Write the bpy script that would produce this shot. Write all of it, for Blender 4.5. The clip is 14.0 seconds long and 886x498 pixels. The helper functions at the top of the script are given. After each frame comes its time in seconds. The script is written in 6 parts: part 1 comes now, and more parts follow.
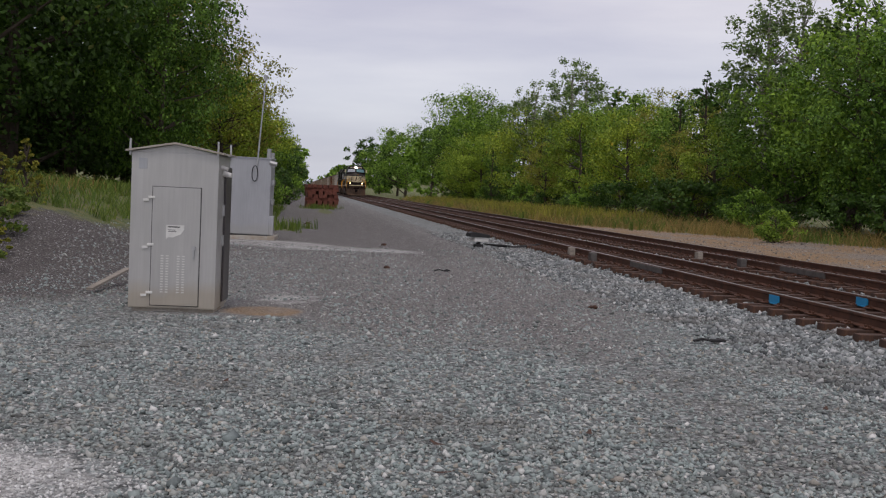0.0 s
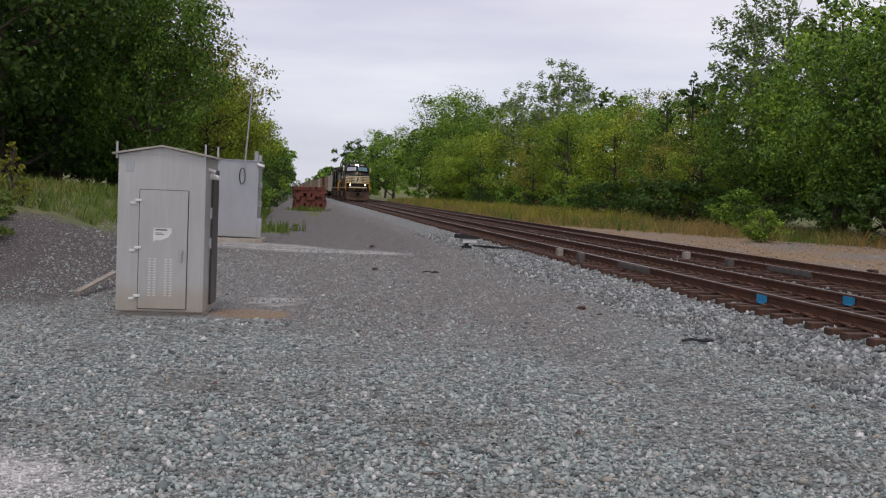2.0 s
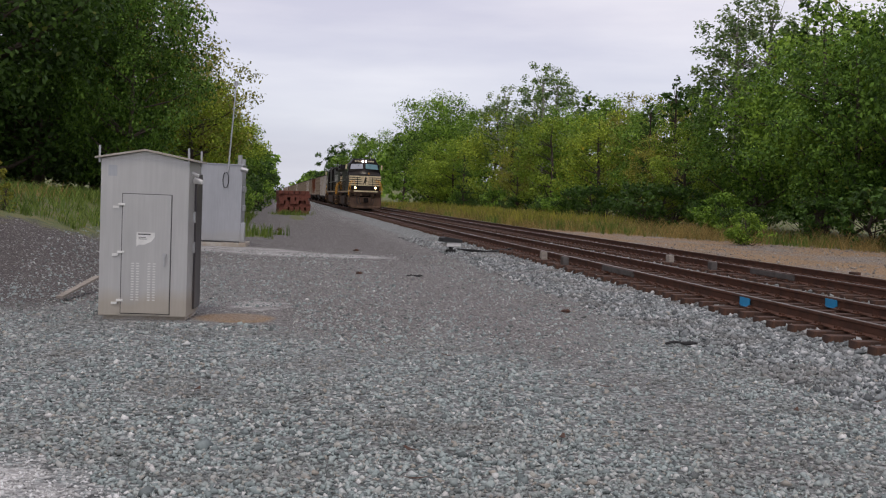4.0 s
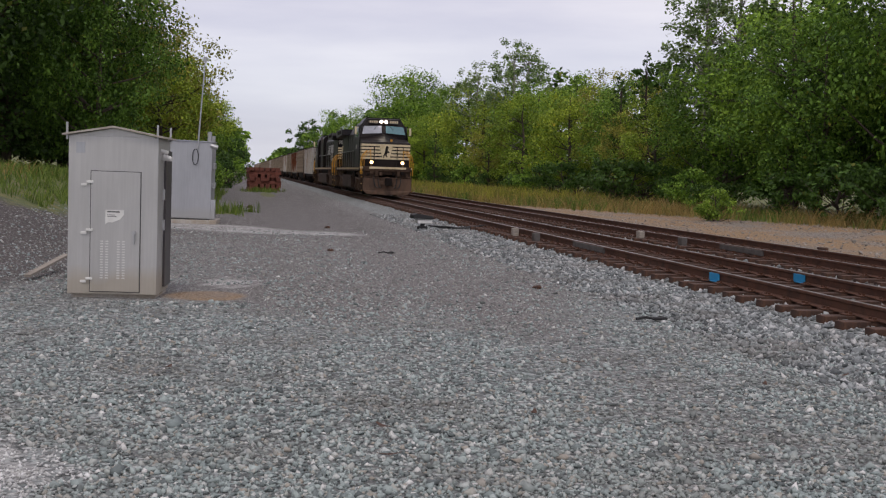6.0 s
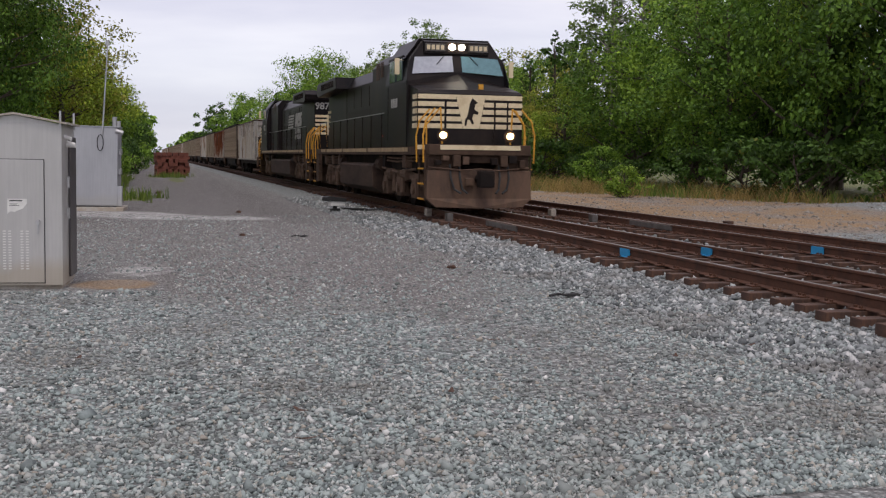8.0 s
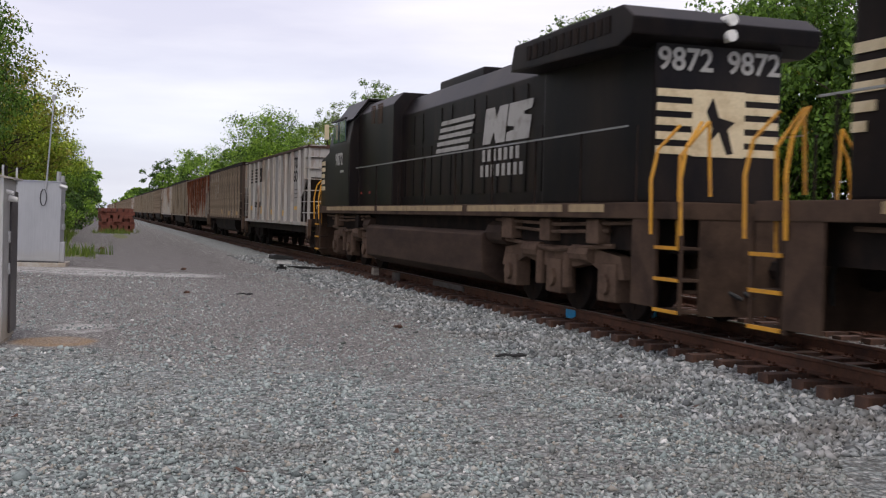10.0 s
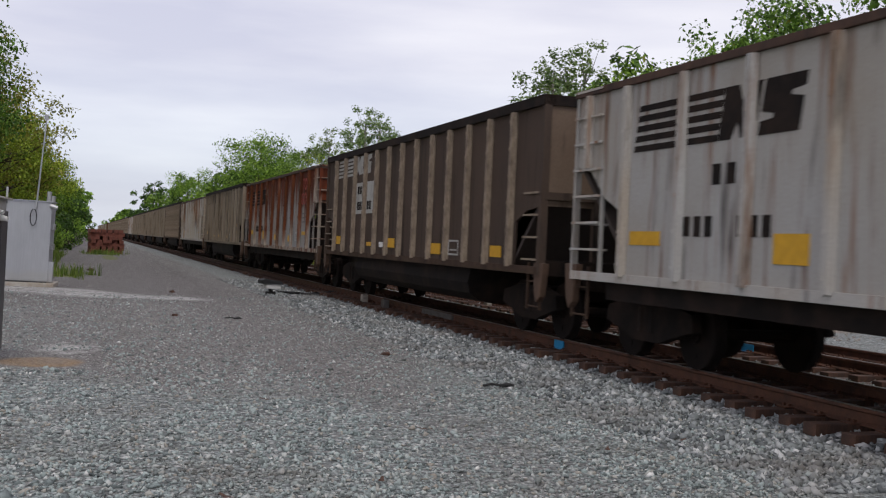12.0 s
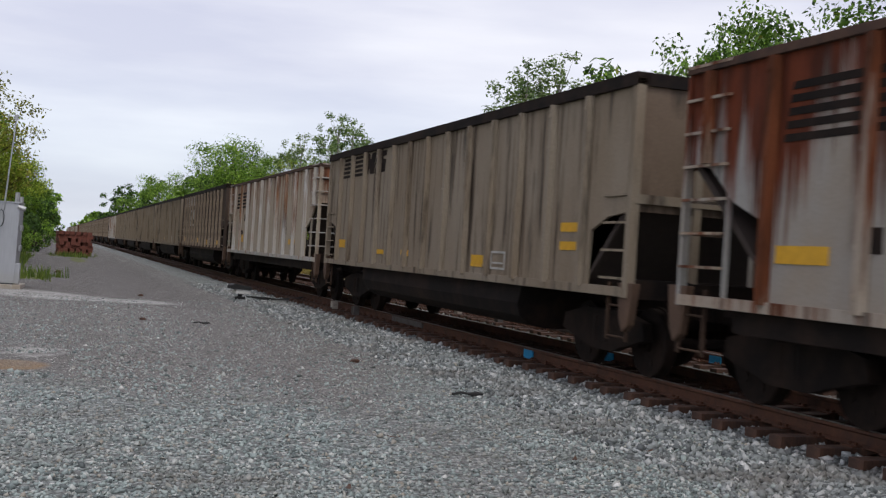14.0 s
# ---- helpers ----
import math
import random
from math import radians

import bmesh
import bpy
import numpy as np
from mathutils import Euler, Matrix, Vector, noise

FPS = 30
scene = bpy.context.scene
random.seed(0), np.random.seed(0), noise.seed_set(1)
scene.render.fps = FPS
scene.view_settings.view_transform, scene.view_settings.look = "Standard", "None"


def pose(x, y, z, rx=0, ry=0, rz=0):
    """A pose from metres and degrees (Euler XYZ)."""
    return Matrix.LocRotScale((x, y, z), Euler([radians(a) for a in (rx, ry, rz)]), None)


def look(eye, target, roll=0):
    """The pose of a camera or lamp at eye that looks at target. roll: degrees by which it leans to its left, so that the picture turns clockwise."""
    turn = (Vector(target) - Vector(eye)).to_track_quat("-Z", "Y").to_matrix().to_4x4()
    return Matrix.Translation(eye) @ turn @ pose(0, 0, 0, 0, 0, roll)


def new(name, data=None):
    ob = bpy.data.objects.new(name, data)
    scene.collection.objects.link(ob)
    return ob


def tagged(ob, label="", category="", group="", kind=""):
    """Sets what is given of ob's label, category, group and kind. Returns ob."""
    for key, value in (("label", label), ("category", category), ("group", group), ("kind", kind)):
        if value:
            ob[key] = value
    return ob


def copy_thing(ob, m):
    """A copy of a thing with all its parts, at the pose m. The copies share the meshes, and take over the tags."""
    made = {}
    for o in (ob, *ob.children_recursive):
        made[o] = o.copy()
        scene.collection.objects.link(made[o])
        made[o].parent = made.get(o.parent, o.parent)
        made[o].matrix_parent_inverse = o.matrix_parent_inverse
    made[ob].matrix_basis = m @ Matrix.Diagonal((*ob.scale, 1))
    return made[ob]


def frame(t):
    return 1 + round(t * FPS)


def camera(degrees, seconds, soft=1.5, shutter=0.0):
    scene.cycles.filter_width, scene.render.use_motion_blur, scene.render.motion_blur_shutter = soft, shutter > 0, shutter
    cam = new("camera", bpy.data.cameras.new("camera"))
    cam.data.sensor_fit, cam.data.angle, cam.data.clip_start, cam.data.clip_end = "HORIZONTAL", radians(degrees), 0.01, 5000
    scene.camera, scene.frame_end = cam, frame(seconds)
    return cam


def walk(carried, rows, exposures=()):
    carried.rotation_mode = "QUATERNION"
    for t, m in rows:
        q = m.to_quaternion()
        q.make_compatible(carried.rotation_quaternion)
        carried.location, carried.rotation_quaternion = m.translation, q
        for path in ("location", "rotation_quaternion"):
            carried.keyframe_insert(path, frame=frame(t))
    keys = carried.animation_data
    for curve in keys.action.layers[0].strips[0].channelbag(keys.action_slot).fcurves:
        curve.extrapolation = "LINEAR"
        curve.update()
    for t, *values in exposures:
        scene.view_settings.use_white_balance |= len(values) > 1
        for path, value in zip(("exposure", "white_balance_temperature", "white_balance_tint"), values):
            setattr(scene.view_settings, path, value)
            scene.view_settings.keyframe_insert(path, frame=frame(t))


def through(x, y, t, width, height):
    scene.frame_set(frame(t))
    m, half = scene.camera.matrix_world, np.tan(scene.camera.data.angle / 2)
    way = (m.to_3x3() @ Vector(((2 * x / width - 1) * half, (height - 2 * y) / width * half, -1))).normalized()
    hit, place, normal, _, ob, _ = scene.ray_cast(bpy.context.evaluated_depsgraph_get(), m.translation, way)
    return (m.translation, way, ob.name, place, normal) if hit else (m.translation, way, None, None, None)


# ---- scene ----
cam = camera(44.0, 14.0, soft=1.2, shutter=0.14)
PATH = [
    (0.0, pose(0, 0, 1.75, 86.941, -2.236, -7.311)),
    (0.5, pose(0, 0, 1.75, 86.540, -2.811, -7.484)),
    (1.0, pose(0, 0, 1.75, 87.548, -2.595, -8.152)),
    (1.5, pose(0, 0, 1.75, 87.564, -2.380, -7.953)),
    (2.0, pose(0, 0, 1.75, 87.044, -1.957, -7.943)),
    (2.5, pose(0, 0, 1.75, 86.970, -1.885, -8.356)),
    (3.0, pose(0, 0, 1.75, 87.239, -1.947, -8.632)),
    (5.3, pose(0, 0, 1.75, 87.252, -1.575, -9.108)),
    (5.5, pose(0, 0, 1.75, 86.934, -1.584, -9.289)),
    (6.0, pose(0, 0, 1.75, 86.093, -1.745, -10.270)),
    (6.5, pose(0, 0, 1.75, 85.790, -1.997, -10.595)),
    (7.0, pose(0, 0, 1.75, 85.693, -2.515, -11.714)),
    (7.5, pose(0, 0, 1.75, 85.533, -1.830, -14.436)),
    (7.7, pose(0, 0, 1.75, 85.129, -1.006, -14.543)),
    (9.8, pose(0, 0, 1.75, 88.035, -1.326, -17.012)),
    (10.0, pose(0, 0, 1.75, 88.367, -1.468, -17.591)),
    (10.5, pose(0, 0, 1.75, 89.503, -1.841, -18.335)),
    (11.0, pose(0, 0, 1.75, 89.615, -2.063, -18.505)),
    (11.5, pose(0, 0, 1.75, 90.016, -2.240, -18.678)),
    (12.0, pose(0, 0, 1.75, 89.858, -2.672, -18.096)),
    (12.5, pose(0, 0, 1.75, 89.224, -2.593, -17.907)),
    (13.0, pose(0, 0, 1.75, 88.950, -2.586, -17.735)),
    (13.5, pose(0, 0, 1.75, 88.663, -3.098, -18.655)),
    (14.0, pose(0, 0, 1.75, 90.360, -3.611, -19.606)),
]
EXPOSURE = [(0.0, 0.03, 6600, 11), (0.5, 0.1, 6600, 11), (1.0, 0.2, 6600, 11), (3.0, 0.23, 6600, 11), (6.5, 0.21, 6650, 12), (7.5, 0.3, 6650, 12), (10.0, 0.5, 6620, 11), (11.0, 0.51, 6580, 10), (12.5, 0.22, 6470, 8), (14.0, 0.36, 6430, 7)]
walk(cam, PATH, EXPOSURE)

# ---- sky and light: high thin overcast ----
SUN_EL, SUN_AZ = 62.0, 192.0
world = bpy.data.worlds.new("sky")
scene.world = world
world.use_nodes = True
wn, wl = world.node_tree.nodes, world.node_tree.links
wn.clear()
sky = wn.new("ShaderNodeTexSky")
sky.sky_type, sky.sun_disc = "NISHITA", False
sky.sun_elevation, sky.sun_rotation = radians(SUN_EL), radians(SUN_AZ)
wc = wn.new("ShaderNodeTexCoord")
wm = wn.new("ShaderNodeMapping")
wm.inputs["Scale"].default_value = (1.3, 1.3, 7.5)
cl = wn.new("ShaderNodeTexNoise")
cl.inputs["Scale"].default_value, cl.inputs["Detail"].default_value = 2.1, 6.0
cl.inputs["Roughness"].default_value = 0.5
cr = wn.new("ShaderNodeValToRGB")
cr.color_ramp.elements[0].position, cr.color_ramp.elements[0].color = 0.34, (0.53, 0.497, 0.585, 1)
cr.color_ramp.elements[1].position, cr.color_ramp.elements[1].color = 0.66, (0.75, 0.70, 0.735, 1)
b1 = wn.new("ShaderNodeBackground")
b1.inputs["Strength"].default_value = 0.03
b2 = wn.new("ShaderNodeBackground")
b2.inputs["Strength"].default_value = 0.84
add = wn.new("ShaderNodeAddShader")
wo = wn.new("ShaderNodeOutputWorld")
wl.new(wc.outputs["Generated"], wm.inputs["Vector"])
wl.new(wm.outputs["Vector"], cl.inputs["Vector"])
wl.new(cl.outputs["Fac"], cr.inputs["Fac"])
low = wn.new("ShaderNodeSeparateXYZ")
haze = wn.new("ShaderNodeValToRGB")
haze.color_ramp.elements[0].position, haze.color_ramp.elements[0].color = 0.0, (0.8, 0.9, 1.0, 1)
haze.color_ramp.elements[1].position, haze.color_ramp.elements[1].color = 0.16, (1.02, 1.02, 1.02, 1)
tone = wn.new("ShaderNodeMix")
tone.data_type, tone.blend_type = "RGBA", "MULTIPLY"
tone.inputs["Factor"].default_value = 1.0
wl.new(wc.outputs["Generated"], low.inputs["Vector"])
wl.new(low.outputs["Z"], haze.inputs["Fac"])
wl.new(cr.outputs["Color"], tone.inputs["A"])
wl.new(haze.outputs["Color"], tone.inputs["B"])
wl.new(tone.outputs["Result"], b2.inputs["Color"])
wl.new(sky.outputs["Color"], b1.inputs["Color"])
wl.new(b1.outputs["Background"], add.inputs[0])
wl.new(b2.outputs["Background"], add.inputs[1])
wl.new(add.outputs["Shader"], wo.inputs["Surface"])
sun = new("sun", bpy.data.lights.new("sun", "SUN"))
sun.data.energy, sun.data.angle, sun.data.color = 0.9, radians(14), (1.0, 0.96, 0.9)
sa = radians(SUN_AZ)
sun.matrix_world = look((math.sin(sa) * 50, math.cos(sa) * 50, 50 * math.tan(radians(SUN_EL))), (0, 0, 0))

# ---- materials ----
def nt(name):
    m = bpy.data.materials.new(name)
    m.use_nodes = True
    n, l = m.node_tree.nodes, m.node_tree.links
    return m, n, l, n["Principled BSDF"]


def coords(n, l, scale=(1, 1, 1), kind="Object"):
    c, mp = n.new("ShaderNodeTexCoord"), n.new("ShaderNodeMapping")
    mp.inputs["Scale"].default_value = scale
    l.new(c.outputs[kind], mp.inputs["Vector"])
    return mp.outputs["Vector"]


def noise_fac(n, l, vec, scale, detail=4.0, rough=0.6):
    t = n.new("ShaderNodeTexNoise")
    t.inputs["Scale"].default_value, t.inputs["Detail"].default_value, t.inputs["Roughness"].default_value = scale, detail, rough
    l.new(vec, t.inputs["Vector"])
    return t.outputs["Fac"]


def ramp(n, l, fac, stops):
    r = n.new("ShaderNodeValToRGB")
    e = r.color_ramp.elements
    while len(e) < len(stops):
        e.new(0.5)
    for k, (p, c) in zip(e, stops):
        k.position, k.color = p, (*c, 1) if not isinstance(c, float) else (c, c, c, 1)
    l.new(fac, r.inputs["Fac"])
    return r.outputs["Color"]


def mix(n, l, fac, a, b, how="MIX"):
    x = n.new("ShaderNodeMix")
    x.data_type, x.blend_type = "RGBA", how
    for sock, v in ((x.inputs["Factor"], fac), (x.inputs["A"], a), (x.inputs["B"], b)):
        if isinstance(v, (int, float)):
            sock.default_value = v
        elif isinstance(v, tuple):
            sock.default_value = (*v, 1)
        else:
            l.new(v, sock)
    return x.outputs["Result"]


def bump(n, l, bsdf, height, strength=0.4, dist=0.02):
    b = n.new("ShaderNodeBump")
    b.inputs["Strength"].default_value, b.inputs["Distance"].default_value = strength, dist
    l.new(height, b.inputs["Height"])
    l.new(b.outputs["Normal"], bsdf.inputs["Normal"])


def worn(name, base, dirt, rough=0.6, metal=0.0, scale=3.0, amount=0.5, stretch=(1, 1, 1), rel=0.2, fine=40.0, spec=0.4):
    """A surface with broad stains and fine grain."""
    m, n, l, p = nt(name)
    v = coords(n, l, stretch)
    big = noise_fac(n, l, v, scale, 5.0, 0.65)
    mask = ramp(n, l, big, [(0.62 - amount * 0.4, 0.0), (0.72, 1.0)])
    small = noise_fac(n, l, coords(n, l), fine, 3.0)
    c = mix(n, l, mask, base, dirt)
    c = mix(n, l, 0.35, c, ramp(n, l, small, [(0.3, 0.45), (0.7, 1.0)]), "MULTIPLY")
    l.new(c, p.inputs["Base Color"])
    p.inputs["Roughness"].default_value, p.inputs["Metallic"].default_value = rough, metal
    p.inputs["Specular IOR Level"].default_value = spec
    bump(n, l, p, small, rel, 0.004)
    return m


def streaked(name, base, streak, second, amount=0.5, fade=0.5, low=1.2, high=4.0):
    """Weathered car paint: rust or soot that runs down the sheets and gathers along the top."""
    m, n, l, p = nt(name)
    info = n.new("ShaderNodeObjectInfo")
    tc = n.new("ShaderNodeTexCoord")
    off = n.new("ShaderNodeVectorMath")
    off.operation = "ADD"
    sc = n.new("ShaderNodeVectorMath")
    sc.operation = "SCALE"
    sc.inputs[0].default_value = (31.0, 77.0, 13.0)
    l.new(info.outputs["Random"], sc.inputs["Scale"])
    l.new(tc.outputs["Object"], off.inputs[0])
    l.new(sc.outputs["Vector"], off.inputs[1])

    def mapped(s):
        mp = n.new("ShaderNodeMapping")
        mp.inputs["Scale"].default_value = s
        l.new(off.outputs["Vector"], mp.inputs["Vector"])
        return mp.outputs["Vector"]
    run = noise_fac(n, l, mapped((1.2, 2.7, 0.17)), 1.5, 7.0, 0.66)
    sep = n.new("ShaderNodeSeparateXYZ")
    l.new(tc.outputs["Object"], sep.inputs["Vector"])
    h = n.new("ShaderNodeMapRange")
    h.inputs["From Min"].default_value, h.inputs["From Max"].default_value = low, high
    h.inputs["To Min"].default_value, h.inputs["To Max"].default_value = -0.12 * fade, 0.28 * fade
    l.new(sep.outputs["Z"], h.inputs["Value"])
    s = n.new("ShaderNodeMath")
    l.new(run, s.inputs[0])
    l.new(h.outputs["Result"], s.inputs[1])
    mask = ramp(n, l, s.outputs[0], [(0.70 - 0.3 * amount, 0.0), (0.80 - 0.22 * amount, 1.0)])
    blot = noise_fac(n, l, mapped((0.5, 0.5, 0.35)), 1.1, 5.0)
    soot = noise_fac(n, l, mapped((2.0, 4.5, 0.5)), 1.0, 4.0)
    c = mix(n, l, ramp(n, l, blot, [(0.35, 0.0), (0.7, 0.75)]), base, second)
    deep = mix(n, l, ramp(n, l, noise_fac(n, l, mapped((1.5, 2.6, 0.5)), 1.7, 5.0), [(0.4, 0.0), (0.62, 0.85)]), streak, tuple(0.35 * k for k in streak))
    c = mix(n, l, mask, c, deep)
    c = mix(n, l, ramp(n, l, soot, [(0.59, 0.0), (0.72, 0.75)]), c, (0.035, 0.03, 0.026))
    fine = noise_fac(n, l, mapped((1, 1, 1)), 30.0, 3.0)
    c = mix(n, l, 0.3, c, ramp(n, l, fine, [(0.3, 0.5), (0.7, 1.0)]), "MULTIPLY")
    l.new(c, p.inputs["Base Color"])
    p.inputs["Roughness"].default_value = 0.75
    p.inputs["Specular IOR Level"].default_value = 0.2
    bump(n, l, p, fine, 0.15, 0.004)
    return m


def plain(name, col, rough=0.5, metal=0.0):
    m, n, l, p = nt(name)
    v = coords(n, l)
    f = noise_fac(n, l, v, 9.0, 5.0)
    l.new(mix(n, l, 0.5, col, ramp(n, l, f, [(0.3, 0.6), (0.7, 1.0)]), "MULTIPLY"), p.inputs["Base Color"])
    p.inputs["Roughness"].default_value, p.inputs["Metallic"].default_value = rough, metal
    return m


def glow(name, col, strength):
    m, n, l, p = nt(name)
    p.inputs["Base Color"].default_value = (0.8, 0.8, 0.75, 1)
    p.inputs["Emission Color"].default_value, p.inputs["Emission Strength"].default_value = (*col, 1), strength
    return m


def leafy(name, dark, light, through=0.35, accent=None, vary=0.7):
    m, n, l, p = nt(name)
    geo = n.new("ShaderNodeNewGeometry")
    info = n.new("ShaderNodeObjectInfo")
    stops = [(0.0, dark), (0.85, light)] + ([(0.985, light), (0.99, accent)] if accent else [])
    c = ramp(n, l, geo.outputs["Random Per Island"], stops)
    c = mix(n, l, vary, c, ramp(n, l, info.outputs["Random"], [(0.0, (0.62, 0.7, 0.55)), (0.5, (0.9, 1.0, 0.8)), (1.0, (1.0, 0.97, 0.75))]), "MULTIPLY")
    # Clump-sized dark noise puts the crown's inner shade into the leaf colour.
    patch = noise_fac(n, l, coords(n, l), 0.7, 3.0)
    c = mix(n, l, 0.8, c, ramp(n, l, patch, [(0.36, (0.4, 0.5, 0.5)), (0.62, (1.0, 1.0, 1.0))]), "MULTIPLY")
    l.new(c, p.inputs["Base Color"])
    p.inputs["Roughness"].default_value = 0.6
    p.inputs["Specular IOR Level"].default_value = 0.25
    tr = n.new("ShaderNodeBsdfTranslucent")
    l.new(c, tr.inputs["Color"])
    ms = n.new("ShaderNodeMixShader")
    ms.inputs["Fac"].default_value = through
    l.new(p.outputs["BSDF"], ms.inputs[1])
    l.new(tr.outputs["BSDF"], ms.inputs[2])
    l.new(ms.outputs["Shader"], n["Material Output"].inputs["Surface"])
    return m


def stone_mat(name, stops):
    m, n, l, p = nt(name)
    geo = n.new("ShaderNodeNewGeometry")
    c = ramp(n, l, geo.outputs["Random Per Island"], stops)
    f = noise_fac(n, l, coords(n, l), 60.0, 3.0)
    c = mix(n, l, 0.4, c, ramp(n, l, f, [(0.3, 0.5), (0.7, 1.0)]), "MULTIPLY")
    d = noise_fac(n, l, coords(n, l), 0.7, 4.0)
    c = mix(n, l, ramp(n, l, d, [(0.48, 0.0), (0.66, 0.6)]), c, (0.17, 0.15, 0.13))
    l.new(c, p.inputs["Base Color"])
    p.inputs["Roughness"].default_value = 0.85
    return m


def ground_mat():
    m, n, l, p = nt("gravel_and_soil")
    v = coords(n, l)

    def att(name):
        a = n.new("ShaderNodeAttribute")
        a.attribute_name = name
        return a.outputs["Fac"]

    def soft(name, wob, lo=0.42, hi=0.58):
        s = n.new("ShaderNodeMath")
        s.operation = "ADD"
        k = n.new("ShaderNodeMath")
        k.operation = "MULTIPLY_ADD"
        l.new(wob, k.inputs[0])
        k.inputs[1].default_value, k.inputs[2].default_value = 0.7, -0.35
        l.new(att(name), s.inputs[0])
        l.new(k.outputs[0], s.inputs[1])
        return ramp(n, l, s.outputs[0], [(lo, 0.0), (hi, 1.0)])
    broad = noise_fac(n, l, v, 0.45, 5.0)
    mid = noise_fac(n, l, v, 2.6, 5.0)
    vor = n.new("ShaderNodeTexVoronoi")
    vor.inputs["Scale"].default_value = 19.0
    l.new(v, vor.inputs["Vector"])
    vor2 = n.new("ShaderNodeTexVoronoi")
    vor2.inputs["Scale"].default_value = 43.0
    l.new(v, vor2.inputs["Vector"])
    sp = n.new("ShaderNodeSeparateColor")
    l.new(vor.outputs["Color"], sp.inputs["Color"])
    # Cell edges are darkened to paint the shade in gaps between stones.
    joint = ramp(n, l, vor.outputs["Distance"], [(0.36, 1.0), (0.68, 0.42)])
    grit_gap_shade = ramp(n, l, vor2.outputs["Distance"], [(0.36, 1.0), (0.7, 0.45)])
    grav = ramp(n, l, sp.outputs["Red"], [(0.0, (0.1, 0.115, 0.113)), (0.45, (0.29, 0.33, 0.32)), (0.85, (0.44, 0.485, 0.47)), (0.97, (0.66, 0.66, 0.63))])
    grav = mix(n, l, 1.0, grav, joint, "MULTIPLY")
    sp2 = n.new("ShaderNodeSeparateColor")
    l.new(vor2.outputs["Color"], sp2.inputs["Color"])
    grit = ramp(n, l, sp2.outputs["Red"], [(0.0, (0.1, 0.092, 0.086)), (0.6, (0.25, 0.235, 0.222)), (0.94, (0.37, 0.355, 0.335)), (0.98, (0.75, 0.74, 0.7))])
    grit = mix(n, l, 1.0, grit, grit_gap_shade, "MULTIPLY")
    c = mix(n, l, ramp(n, l, mid, [(0.35, 0.1), (0.7, 0.6)]), grav, grit)
    c = mix(n, l, soft("dirt", broad, 0.4, 0.75), c, grit)
    pale = ramp(n, l, sp2.outputs["Green"], [(0.0, (0.3, 0.29, 0.28)), (0.5, (0.5, 0.49, 0.47)), (1.0, (0.68, 0.67, 0.65))])
    c = mix(n, l, soft("pale", mid, 0.45, 0.7), c, pale)
    sand = ramp(n, l, sp2.outputs["Red"], [(0.0, (0.17, 0.14, 0.115)), (0.5, (0.29, 0.25, 0.21)), (1.0, (0.42, 0.38, 0.33))])
    clay = ramp(n, l, sp2.outputs["Green"], [(0.0, (0.3, 0.18, 0.085)), (1.0, (0.44, 0.29, 0.15))])
    sand = mix(n, l, ramp(n, l, noise_fac(n, l, coords(n, l, (1, 0.5, 1)), 0.32, 4.0), [(0.4, 0.0), (0.54, 0.85)]), sand, clay)
    sand = mix(n, l, 0.7, sand, grit_gap_shade, "MULTIPLY")
    c = mix(n, l, soft("sand", broad), c, sand)
    cinder = ramp(n, l, sp2.outputs["Red"], [(0.0, (0.04, 0.035, 0.033)), (0.6, (0.09, 0.078, 0.072)), (0.95, (0.17, 0.155, 0.145)), (1.0, (0.5, 0.5, 0.5))])
    c = mix(n, l, soft("cinder", mid, 0.4, 0.7), c, cinder)
    # Brown track dirt, darkened further to paint in the shade under the train.
    bed = ramp(n, l, sp2.outputs["Red"], [(0.0, (0.045, 0.032, 0.026)), (0.6, (0.12, 0.085, 0.066)), (1.0, (0.26, 0.21, 0.18))])
    c = mix(n, l, soft("stain", mid, 0.35, 0.7), c, bed)
    turf = ramp(n, l, mid, [(0.25, (0.07, 0.10, 0.03)), (0.5, (0.12, 0.14, 0.045)), (0.75, (0.22, 0.17, 0.07))])
    c = mix(n, l, soft("grass", mid), c, turf)
    l.new(c, p.inputs["Base Color"])
    p.inputs["Roughness"].default_value = 0.9
    hmix = n.new("ShaderNodeMath")
    hmix.operation = "ADD"
    l.new(vor.outputs["Distance"], hmix.inputs[0])
    l.new(mid, hmix.inputs[1])
    bump(n, l, p, hmix.outputs[0], 1.0, 0.05)
    return m


